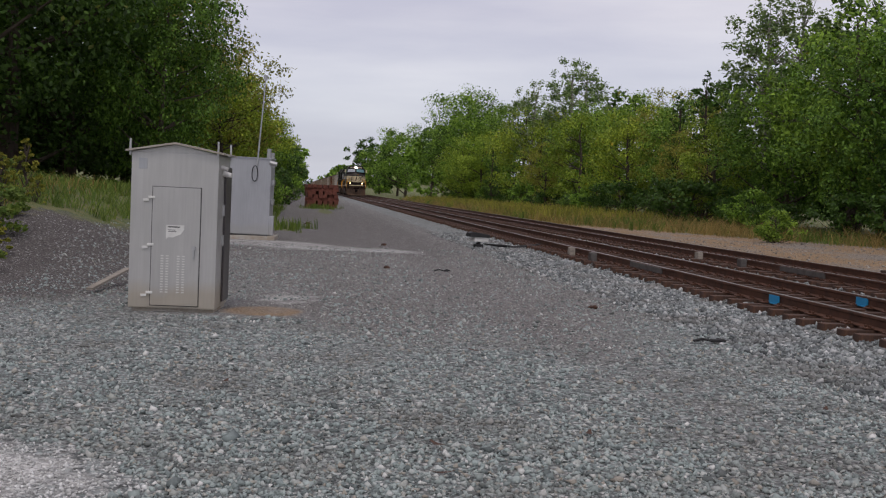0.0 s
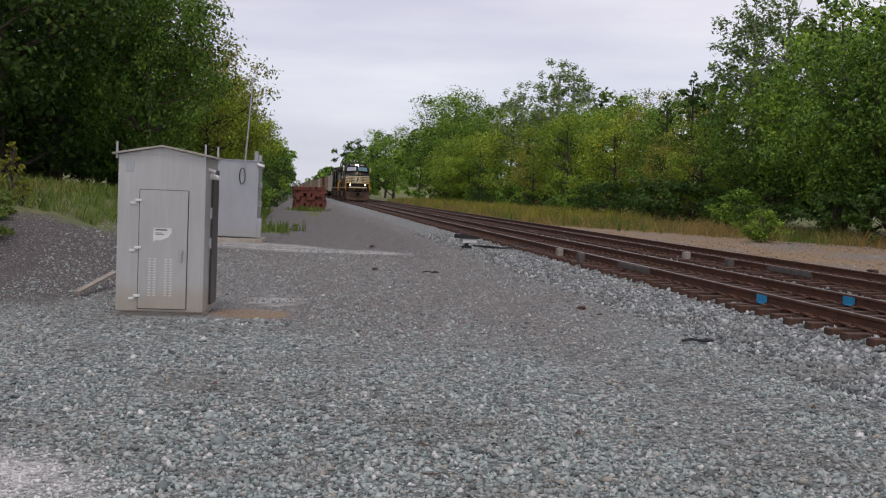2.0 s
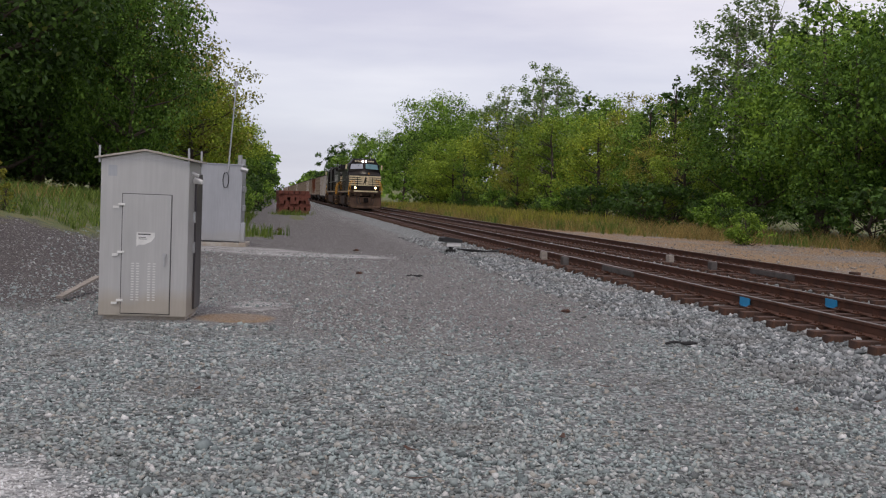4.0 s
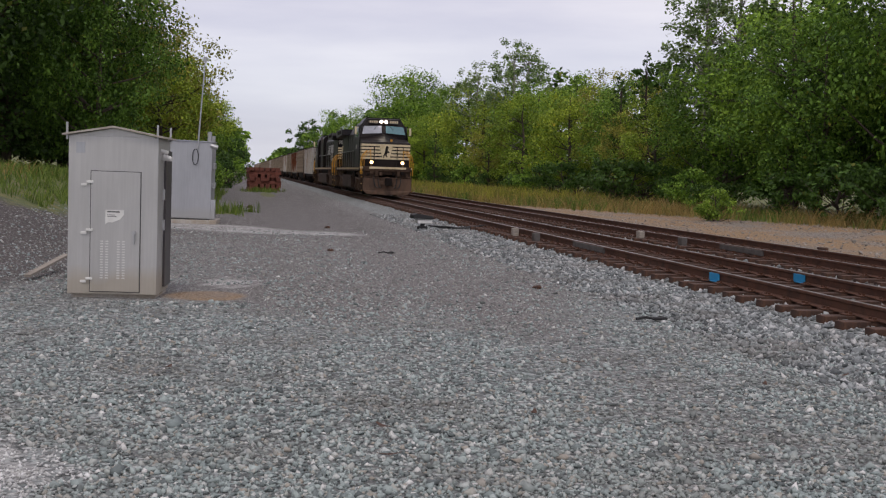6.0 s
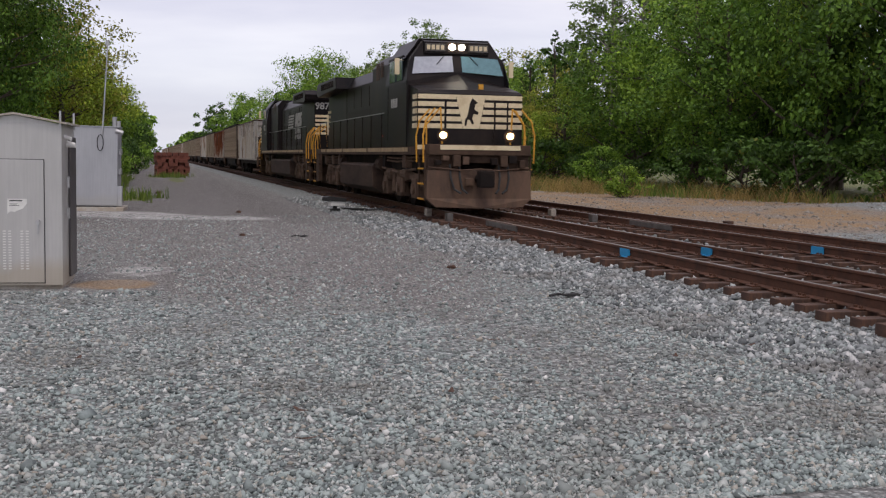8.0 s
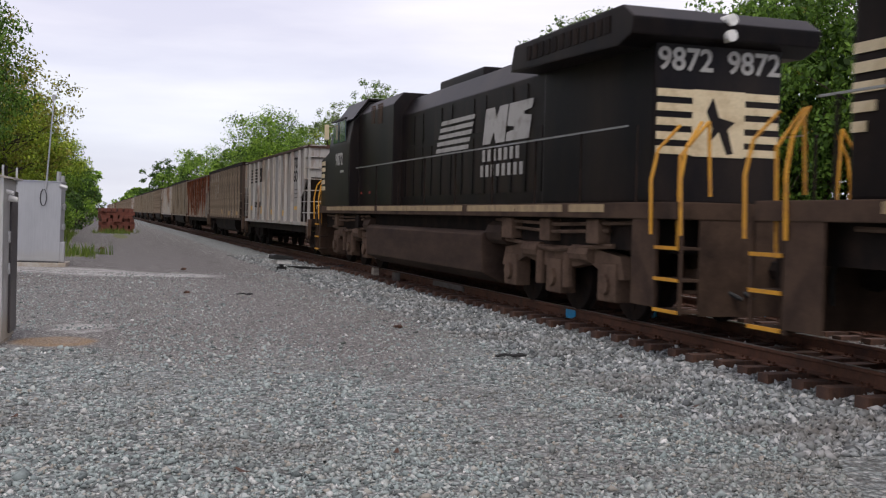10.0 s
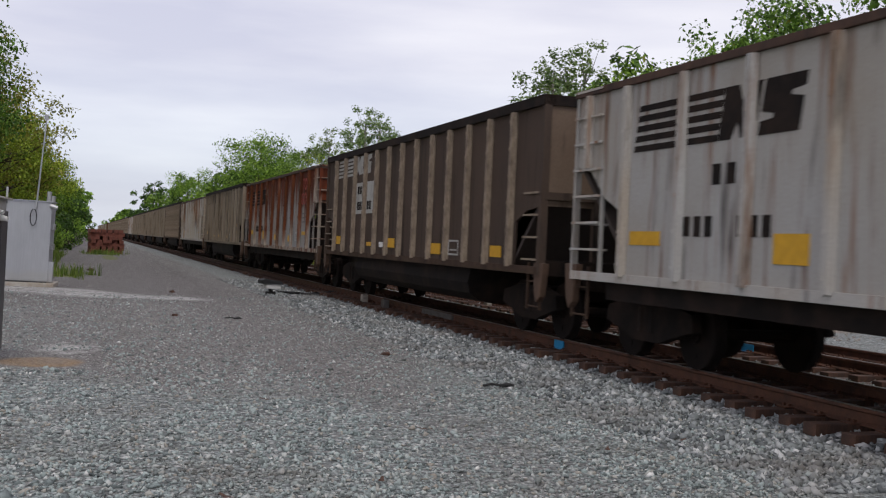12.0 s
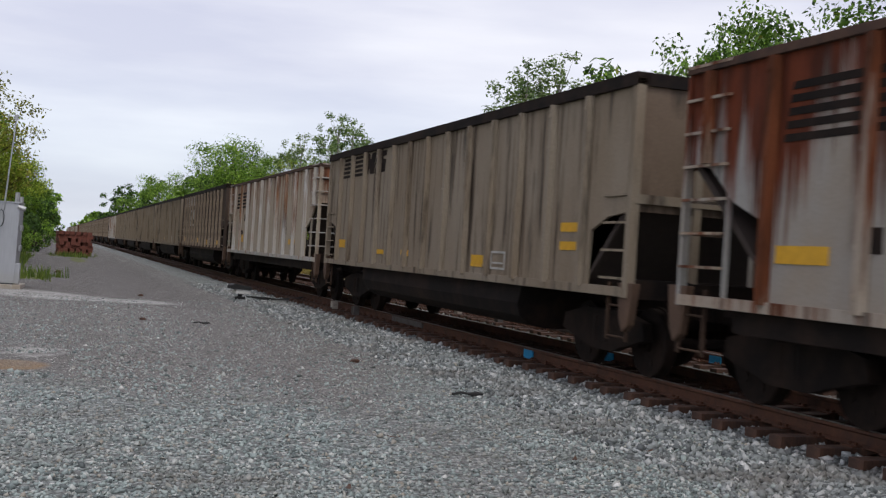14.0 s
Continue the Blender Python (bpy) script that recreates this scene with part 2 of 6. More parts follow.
def brushed(name, base, stain, metal, rough):
    """Sheet aluminium: faint drawn streaks, dull blotches, brown splash stains near the foot."""
    m, n, l, p = nt(name)
    st = noise_fac(n, l, coords(n, l, (14, 14, 0.7)), 2.0, 4.0)
    bl = noise_fac(n, l, coords(n, l, (1, 1, 0.6)), 1.6, 4.0)
    c = mix(n, l, 0.35, base, ramp(n, l, st, [(0.3, 0.72), (0.7, 1.0)]), "MULTIPLY")
    c = mix(n, l, 0.5, c, ramp(n, l, bl, [(0.3, 0.75), (0.65, 1.0)]), "MULTIPLY")
    sep = n.new("ShaderNodeSeparateXYZ")
    l.new(coords(n, l), sep.inputs["Vector"])
    ad = n.new("ShaderNodeMath")
    ad.operation = "MULTIPLY_ADD"
    l.new(bl, ad.inputs[0])
    ad.inputs[1].default_value = -0.45
    l.new(sep.outputs["Z"], ad.inputs[2])
    c = mix(n, l, ramp(n, l, ad.outputs[0], [(-0.2, 0.45), (0.18, 0.0)]), c, stain)
    l.new(c, p.inputs["Base Color"])
    p.inputs["Metallic"].default_value = metal
    l.new(ramp(n, l, bl, [(0.3, rough), (0.7, rough + 0.15)]), p.inputs["Roughness"])
    return m


M_GROUND = ground_mat()
M_STONE = stone_mat("crushed_stone", [(0.0, (0.1, 0.116, 0.114)), (0.3, (0.25, 0.295, 0.285)), (0.5, (0.33, 0.385, 0.368)), (0.72, (0.41, 0.465, 0.445)), (0.8, (0.36, 0.325, 0.27)), (0.88, (0.45, 0.485, 0.465)), (0.97, (0.52, 0.53, 0.5)), (1.0, (0.74, 0.73, 0.7))])
M_BALLAST = stone_mat("weathered_ballast", [(0.0, (0.0896, 0.0986, 0.101)), (0.5, (0.235, 0.255, 0.253)), (0.85, (0.381, 0.403, 0.398)), (0.95, (0.515, 0.515, 0.504)), (1.0, (0.672, 0.672, 0.661))])
M_PALE = stone_mat("pale_limestone", [(0.0, (0.3, 0.3, 0.29)), (0.5, (0.55, 0.55, 0.53)), (1.0, (0.78, 0.78, 0.76))])
M_FIELD = stone_mat("buff_field_stone", [(0.0, (0.16, 0.14, 0.12)), (0.6, (0.3, 0.27, 0.235)), (1.0, (0.46, 0.43, 0.39))])
M_RAIL = worn("rusty_rail_steel", (0.115, 0.05, 0.029), (0.05, 0.027, 0.019), 0.75, 0.15, 4.0, 0.5)
M_RAILTOP = worn("polished_rail_head", (0.36, 0.34, 0.33), (0.2, 0.15, 0.13), 0.35, 0.8, 3.0, 0.3)
M_TIE = worn("weathered_sleeper_wood", (0.062, 0.036, 0.026), (0.135, 0.066, 0.04), 0.9, 0.0, 2.5, 0.5, (6, 1, 1), 0.6)
M_ALU = brushed("weathered_aluminium", (0.56, 0.55, 0.53), (0.42, 0.33, 0.2), 0.55, 0.38)
M_ALU2 = brushed("grey_aluminium", (0.46, 0.47, 0.49), (0.4, 0.39, 0.36), 0.5, 0.42)
M_ROOF = worn("weathered_roof_sheet", (0.5, 0.46, 0.4), (0.32, 0.26, 0.2), 0.55, 0.3, 2.0, 0.5)
M_SIDE = worn("dark_side_door_paint", (0.06, 0.055, 0.062), (0.11, 0.09, 0.075), 0.4, 0.0, 1.2, 0.6, (1, 1, 0.3), 0.05, 20.0, 0.4)
M_DOOR = worn("grimy_black_door_paint", (0.008, 0.0068, 0.0072), (0.034, 0.023, 0.017), 0.45, 0.0, 1.2, 0.6, (1, 1, 0.3), 0.05, 20.0, 0.13)
M_ALUDARK = plain("dark_seam", (0.06, 0.06, 0.06), 0.8)
M_WHITE = plain("white_paper", (0.78, 0.77, 0.73), 0.6)
M_STEEL = plain("galvanised_steel", (0.5, 0.5, 0.5), 0.4, 0.7)
M_GREYBOX = worn("dull_grey_metal", (0.13, 0.12, 0.112), (0.07, 0.055, 0.045), 0.7, 0.2, 4.0, 0.5)
M_CONC = worn("pale_concrete", (0.5, 0.47, 0.42), (0.32, 0.25, 0.17), 0.9, 0.0, 3.0, 0.6)
M_WOOD = worn("grey_timber", (0.36, 0.32, 0.27), (0.2, 0.17, 0.14), 0.85, 0.0, 3.0, 0.5, (1, 8, 8))
M_REDTIE = worn("stacked_sleeper_wood", (0.22, 0.075, 0.052), (0.11, 0.045, 0.036), 0.9, 0.0, 4.0, 0.5)
M_BLUE = plain("blue_paint", (0.02, 0.27, 0.52), 0.5)
M_BLACK = worn("black_engine_paint", (0.0065, 0.006, 0.0078), (0.028, 0.02, 0.016), 0.42, 0.0, 0.8, 0.6, (1, 1, 0.4), 0.05, 20.0, 0.13)
M_GRIME = worn("brown_road_grime", (0.085, 0.054, 0.037), (0.034, 0.022, 0.017), 0.85, 0.0, 1.6, 0.5, (1, 1, 1), 0.2, 40.0, 0.15)
M_TANK = worn("grimy_tank_steel", (0.075, 0.049, 0.036), (0.03, 0.02, 0.016), 0.85, 0.0, 1.3, 0.6, (1, 0.4, 1.5), 0.2, 40.0, 0.15)
M_UNDER = worn("dark_underframe", (0.013, 0.01, 0.009), (0.036, 0.023, 0.017), 0.85, 0.0, 1.6, 0.5, (1, 1, 1), 0.2, 40.0, 0.15)
M_TRUCK = worn("muddy_truck_steel", (0.15, 0.098, 0.068), (0.06, 0.039, 0.03), 0.85, 0.0, 2.2, 0.5, (1, 1, 1), 0.3, 40.0, 0.15)
M_CHORD = worn("rusty_top_chord", (0.085, 0.045, 0.03), (0.035, 0.022, 0.017), 0.85, 0.0, 2.0, 0.5, (1, 2, 1), 0.2)
M_PLOW = worn("muddy_plough_steel", (0.13, 0.076, 0.048), (0.058, 0.036, 0.025), 0.8, 0.0, 1.8, 0.6, (2, 2, 0.6))
M_CREAM = worn("aged_white_paint", (0.74, 0.62, 0.4), (0.52, 0.39, 0.22), 0.55, 0.0, 2.0, 0.35)
M_LETTER = worn("white_lettering", (0.44, 0.43, 0.4), (0.28, 0.26, 0.23), 0.6, 0.0, 3.0, 0.3)
M_YELLOW = worn("yellow_rail_paint", (0.68, 0.33, 0.03), (0.45, 0.2, 0.04), 0.5, 0.0, 4.0, 0.3)
M_TAG = plain("yellow_tag", (0.66, 0.36, 0.025), 0.5)
M_SILL = worn("dirty_sill_stripe", (0.42, 0.31, 0.17), (0.2, 0.14, 0.09), 0.7, 0.0, 2.0, 0.5, (1, 2, 1))
M_GLASS = plain("tinted_cab_glass", (0.07, 0.115, 0.115), 0.06)
# Windscreen panes: the sky's reflection is painted in as a light base colour.
M_SCREEN = plain("windscreen_painted_pale_sky", (0.4, 0.42, 0.47), 0.05)
M_TEAL = plain("windscreen_painted_teal_sky", (0.12, 0.24, 0.27), 0.05)
M_RED = plain("red_plate", (0.3, 0.04, 0.03), 0.5)
M_LAMP = glow("lit_headlight", (1.0, 0.92, 0.75), 30.0)
M_DITCH = glow("lit_ditch_light", (1.0, 0.66, 0.25), 7.0)
M_RUBBER = plain("black_rubber", (0.02, 0.02, 0.02), 0.7)
M_BARK = worn("tree_bark", (0.085, 0.065, 0.05), (0.045, 0.036, 0.03), 0.95, 0.0, 3.0, 0.5, (4, 4, 1), 0.8)
M_BIRCH = worn("pale_bark", (0.3, 0.28, 0.25), (0.16, 0.14, 0.12), 0.9, 0.0, 3.0, 0.5)
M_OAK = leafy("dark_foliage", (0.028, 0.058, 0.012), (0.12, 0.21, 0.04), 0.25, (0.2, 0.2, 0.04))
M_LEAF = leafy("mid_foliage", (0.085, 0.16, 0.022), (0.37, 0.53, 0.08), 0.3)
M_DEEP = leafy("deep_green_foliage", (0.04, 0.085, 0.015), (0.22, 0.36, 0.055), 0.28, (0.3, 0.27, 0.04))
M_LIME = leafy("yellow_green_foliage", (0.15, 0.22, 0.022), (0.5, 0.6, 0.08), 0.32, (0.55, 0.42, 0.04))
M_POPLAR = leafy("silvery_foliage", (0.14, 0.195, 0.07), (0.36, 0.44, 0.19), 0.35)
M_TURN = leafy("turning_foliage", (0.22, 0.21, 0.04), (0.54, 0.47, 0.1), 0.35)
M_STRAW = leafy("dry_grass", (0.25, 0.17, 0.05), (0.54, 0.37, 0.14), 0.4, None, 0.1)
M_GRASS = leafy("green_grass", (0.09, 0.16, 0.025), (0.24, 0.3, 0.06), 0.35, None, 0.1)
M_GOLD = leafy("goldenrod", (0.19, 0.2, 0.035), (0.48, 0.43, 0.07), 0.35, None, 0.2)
C_WHITE = streaked("white_car_paint", (0.41, 0.4, 0.38), (0.22, 0.095, 0.042), (0.34, 0.3, 0.245), 0.54, 0.12)
C_BROWN = streaked("brown_car_paint", (0.064, 0.045, 0.035), (0.016, 0.011, 0.009), (0.1, 0.067, 0.048), 0.52, -0.2)
C_RUST = streaked("rusted_white_car_paint", (0.33, 0.33, 0.32), (0.145, 0.034, 0.013), (0.31, 0.24, 0.17), 0.58, 1.2)
C_GREY = streaked("grey_car_paint", (0.28, 0.235, 0.18), (0.06, 0.04, 0.028), (0.22, 0.165, 0.11), 0.55, 0.1)
C_END = streaked("sooty_end_paint", (0.19, 0.14, 0.1), (0.03, 0.02, 0.015), (0.1, 0.06, 0.04), 0.55, -1.0, 1.8, 3.9)
C_CREAM = streaked("cream_car_paint", (0.42, 0.36, 0.28), (0.25, 0.1, 0.05), (0.42, 0.35, 0.26), 0.5, 0.5)
C_WRIB = streaked("rust_stained_rib_paint", (0.47, 0.46, 0.44), (0.27, 0.12, 0.05), (0.43, 0.35, 0.26), 0.45, 0.3, -1.3, 1.4)
C_RRIB = streaked("rusty_rib_paint", (0.38, 0.34, 0.29), (0.16, 0.048, 0.018), (0.33, 0.23, 0.15), 0.55, 1.0, -1.3, 1.4)
C_RIB = worn("dusty_rib_paint", (0.3, 0.235, 0.17), (0.12, 0.085, 0.06), 0.75, 0.0, 2.4, 0.5, (3, 3, 1.4))
M_HOLE = plain("sooty_hopper_steel", (0.045, 0.032, 0.026), 0.9)


# ---- mesh helpers ----
def part(name, bm, mat, parent=None, label="", smooth=False):
    me = bpy.data.meshes.new(name)
    bm.to_mesh(me)
    bm.free()
    for m in mat if isinstance(mat, (list, tuple)) else [mat]:
        me.materials.append(m)
    if smooth:
        me.polygons.foreach_set("use_smooth", [True] * len(me.polygons))
    ob = new(name, me)
    if parent:
        ob.parent = parent
    return tagged(ob, label)


def share(ob, name, parent, m):
    o = new(name, ob.data)
    o.parent = parent
    o.matrix_basis = m
    return o


def box(bm, x0, x1, y0, y1, z0, z1, mi=0, bev=0.0):
    vs = [bm.verts.new((x, y, z)) for z in (z0, z1) for y in (y0, y1) for x in (x0, x1)]
    fs = [bm.faces.new([vs[i] for i in q]) for q in ((0, 2, 3, 1), (4, 5, 7, 6), (0, 1, 5, 4), (1, 3, 7, 5), (3, 2, 6, 7), (2, 0, 4, 6))]
    for f in fs:
        f.material_index = mi
    if bev:
        bmesh.ops.bevel(bm, geom=list({e for f in fs for e in f.edges}), offset=bev, segments=2, affect="EDGES", profile=0.7)
    return bm


def prism(bm, poly, a0, a1, axis="x", mi=0, bev=0.0):
    """A closed outline pushed from a0 to a1. axis x: outline in (y, z); y: in (x, z); z: in (x, y)."""
    def p(a, u, v):
        return {"x": (a, u, v), "y": (u, a, v), "z": (u, v, a)}[axis]
    A, B = [bm.verts.new(p(a0, *q)) for q in poly], [bm.verts.new(p(a1, *q)) for q in poly]
    fs = [bm.faces.new(A), bm.faces.new(B[::-1])]
    k = len(poly)
    fs += [bm.faces.new((A[i], B[i], B[(i + 1) % k], A[(i + 1) % k])) for i in range(k)]
    bmesh.ops.recalc_face_normals(bm, faces=fs)
    for f in fs:
        f.material_index = mi
    if bev:
        bmesh.ops.bevel(bm, geom=list({e for f in fs for e in f.edges}), offset=bev, segments=2, affect="EDGES", profile=0.7)
    return bm


def rod(bm, a, b, r, seg=8, r2=None, mi=0):
    a, b = Vector(a), Vector(b)
    q = (b - a).to_track_quat("Z", "Y")
    r2 = r if r2 is None else r2
    ring = [[bm.verts.new(c + q @ Vector((math.cos(t) * k, math.sin(t) * k, 0))) for t in [2 * math.pi * i / seg for i in range(seg)]] for c, k in ((a, r), (b, r2))]
    fs = [bm.faces.new((ring[0][i], ring[0][(i + 1) % seg], ring[1][(i + 1) % seg], ring[1][i])) for i in range(seg)]
    fs += [bm.faces.new(ring[0][::-1]), bm.faces.new(ring[1])]
    for f in fs:
        f.material_index = mi
    return bm


def pipe(bm, pts, r, seg=6):
    for a, b in zip(pts, pts[1:]):
        rod(bm, a, b, r, seg)
    return bm


PIECES = {}


def each_box(name, boxes, mat, parent, label=""):
    """One part for each box (x0, x1, y0, y1, z0, z1); alike boxes share a mesh."""
    for x0, x1, y0, y1, z0, z1 in boxes:
        key = (round(x1 - x0, 4), round(y1 - y0, 4), round(z1 - z0, 4), mat.name)
        if key not in PIECES:
            bm = bmesh.new()
            box(bm, -key[0] / 2, key[0] / 2, -key[1] / 2, key[1] / 2, -key[2] / 2, key[2] / 2)
            me = bpy.data.meshes.new(name)
            bm.to_mesh(me)
            bm.free()
            me.materials.append(mat)
            PIECES[key] = me
        o = new(name, PIECES[key])
        o.parent = parent
        o.matrix_basis = pose((x0 + x1) / 2, (y0 + y1) / 2, (z0 + z1) / 2)
        tagged(o, label)


def bmn():
    return bmesh.new()


def mesh_np(name, verts, faces, mat, smooth=False):
    """A mesh from arrays: verts (n, 3), faces (m, k)."""
    me = bpy.data.meshes.new(name)
    k = faces.shape[1]
    me.vertices.add(len(verts))
    me.vertices.foreach_set("co", np.ascontiguousarray(verts, dtype=np.float32).ravel())
    me.loops.add(faces.size)
    me.loops.foreach_set("vertex_index", np.ascontiguousarray(faces, dtype=np.int32).ravel())
    me.polygons.add(len(faces))
    me.polygons.foreach_set("loop_start", np.arange(0, faces.size, k, dtype=np.int32))
    me.polygons.foreach_set("loop_total", np.full(len(faces), k, dtype=np.int32))
    me.update(calc_edges=True)
    me.materials.append(mat)
    if smooth:
        me.polygons.foreach_set("use_smooth", np.ones(len(faces), dtype=bool))
    return me


def empty(name, m=None):
    e = new(name)
    e.empty_display_size = 0.2
    if m is not None:
        e.matrix_basis = m
    return e


# ---- ground ----
def sm(t):
    t = np.clip(t, 0.0, 1.0)
    return t * t * (3 - 2 * t)


def ground_z(x, y):
    """Height of the ground: the lot at 0, the ballast bed, the bank, the sand strip."""
    x, y = np.asarray(x, dtype=float), np.asarray(y, dtype=float)
    bed = 0.055 * sm((x - 6.9) / 0.5) * sm((14.6 - x) / 0.9)
    bank = 1.5 * sm((-x - 2.0) / 5.0) * sm((y - 16.0) / 13.0) * (0.75 + 0.25 * sm((60 - y) / 30))
    heap = 0.42 * np.exp(-((x - 24.5) ** 2 / 9 + (y - 31.0) ** 2 / 30))
    spoil = 0.3 * np.exp(-((x + 5.0) ** 2 / 2.2 + (y - 23.5) ** 2 / 5))
    roll = 0.02 * np.sin(x * 1.3 + 0.7 * np.sin(y * 0.9)) * np.cos(y * 0.7) * sm((5.0 - x) / 2)
    far = 14 * sm((y - 450) / 600) * sm((np.abs(x - 8) - 12) / 60)
    return bed + bank + heap + spoil + roll + far


def spaced(lo, hi, fine_lo, fine_hi, step, grow):
    a = list(np.arange(fine_lo, fine_hi, step))
    s, v = step, a[-1]
    while v < hi:
        s *= grow
        v += s
        a.append(min(v, hi))
    s, v = step, a[0]
    while v > lo:
        s *= grow
        v -= s
        a.insert(0, max(v, lo))
    return np.array(a)


def build_ground():
    xs, ys = spaced(-1800, 1800, -14, 28, 0.3, 1.16), spaced(-400, 3500, 2, 60, 0.4, 1.08)
    X, Y = np.meshgrid(xs, ys)
    v = np.stack([X, Y, ground_z(X, Y)], -1).reshape(-1, 3)
    w = len(xs)
    i = (np.arange(len(ys) - 1)[:, None] * w + np.arange(w - 1)[None]).ravel()
    me = mesh_np("ground", v, np.stack([i, i + 1, i + w + 1, i + w], 1), M_GROUND, True)
    x, y = v[:, 0], v[:, 1]

    def put(name, val):
        me.attributes.new(name, "FLOAT", "POINT").data.foreach_set("value", np.ascontiguousarray(val, dtype=np.float32))
    left = sm((-x - 3.0 - 1.5 * sm((24 - y) / 8) + 2.2 * sm((y - 45) / 40)) / 2.0) * (1 - 0.9 * np.exp(-((x + 4.8) ** 2 / 5 + (y - 21) ** 2 / 18)))
    tuft = np.exp(-((x - 1.6) ** 2 / 0.4 + (y - 75) ** 2 / 60)) + np.exp(-((x + 0.6) ** 2 / 0.5 + (y - 44) ** 2 / 10))
    right = sm((y - 60 + 2.2 * (x - 17)) / 5) * sm((x - 14.4) / 0.8)
    put("grass", np.clip(left + 0.9 * tuft + right, 0, 1))
    put("sand", sm((x - 14.2) / 1.2) * (1 - right) * sm((80 - y) / 10) * sm((y - 21) / 5) * (1 - 0.9 * np.exp(-((x - 24.5) ** 2 / 7 + (y - 30.0) ** 2 / 40))) + 0.9 * np.exp(-((x + 0.45) ** 2 / 0.45 + (y - 15.2) ** 2 / 0.5)))
    put("cinder", np.clip(1.5 * np.exp(-((x + 4.6) ** 2 / 5 + (y - 21) ** 2 / 30)), 0, 1) + 0.52 * sm((y - 15) / 18) * sm((6 - x) / 2))
    put("pale", np.exp(-((x + 2.1) ** 2 / 1.5 + (y - 6.4) ** 2 / 1.3)) * 0.95
        + np.exp(-((y - 32.0 + 0.6 * x) ** 2 / (2.0 + 6.0 * sm((1.5 - x) / 2)))) * sm((x + 3.4) / 1.0) * sm((5.2 - x) / 3.5) * 0.95
        + np.exp(-((x + 0.2) ** 2 / 0.5 + (y - 17.0) ** 2 / 2.0)) * 0.68)
    # Track dirt zone, widened to hold the painted shade beside the wheels.
    put("stain", sm((x - 7.2) / 0.3) * sm((9.95 - x) / 0.4) + sm((x - 10.6) / 0.35) * sm((13.6 - x) / 0.4))
    lane = np.exp(-((x - 3.6 + 0.02 * y) ** 2 / 0.9)) + np.exp(-((x - 1.2) ** 2 / 1.0)) * sm((y - 9) / 6)
    put("dirt", np.clip(0.5 * lane + 0.72 * sm((y - 9) / 9), 0, 0.95) * sm((6.3 - x) / 1.0))
    g = new("ground", me)
    tagged(g, "grey crushed stone lot with dirt, sand strip and grassy edges", "ground", kind="structure")


build_ground()
rng = np.random.default_rng(7)


def scatter_stones(name, pos, size, mat, label):
    """Angular stones: a few cut shapes, each turned and stretched."""
    bm = bmn()
    tip = [bm.verts.new(q) for q in ((0.95, 0, 0), (-0.95, 0, 0), (0, 0.95, 0), (0, -0.95, 0), (0, 0, 0.95), (0, 0, -0.95))]
    for a in (0, 1):
        for b in (2, 3):
            for c in (4, 5):
                bm.faces.new((tip[a], tip[b], tip[c]) if (a + b + c) % 2 == 0 else (tip[b], tip[a], tip[c]))
    bmesh.ops.recalc_face_normals(bm, faces=bm.faces)
    bm.verts.index_update()
    base = np.array([v.co[:] for v in bm.verts])
    tri = np.array([[v.index for v in f.verts] for f in bm.faces])
    bm.free()
    n, k = len(pos), len(base)
    shape = (base[None] * rng.uniform(0.7, 1.25, (n, k, 1)) + rng.normal(0, 0.26, (n, k, 3))) * np.stack([rng.uniform(0.85, 1.35, n), rng.uniform(0.7, 1.1, n), rng.uniform(0.6, 0.95, n)], 1)[:, None]
    a, b = rng.uniform(0, 6.28, n), rng.normal(0, 0.6, n)
    ca, sa_, cb, sb = np.cos(a), np.sin(a), np.cos(b), np.sin(b)
    x, y, z = shape[..., 0], shape[..., 1], shape[..., 2]
    y, z = y * cb[:, None] - z * sb[:, None], y * sb[:, None] + z * cb[:, None]
    x, y = x * ca[:, None] - y * sa_[:, None], x * sa_[:, None] + y * ca[:, None]
    v = np.stack([x, y, z], -1) * size[:, None, None] + pos[:, None, :]
    f = (tri[None] + (np.arange(n) * k)[:, None, None]).reshape(-1, 3)
    ob = new(name, mesh_np(name, v.reshape(-1, 3), f, mat))
    return tagged(ob, label, "gravel", kind="stuff")


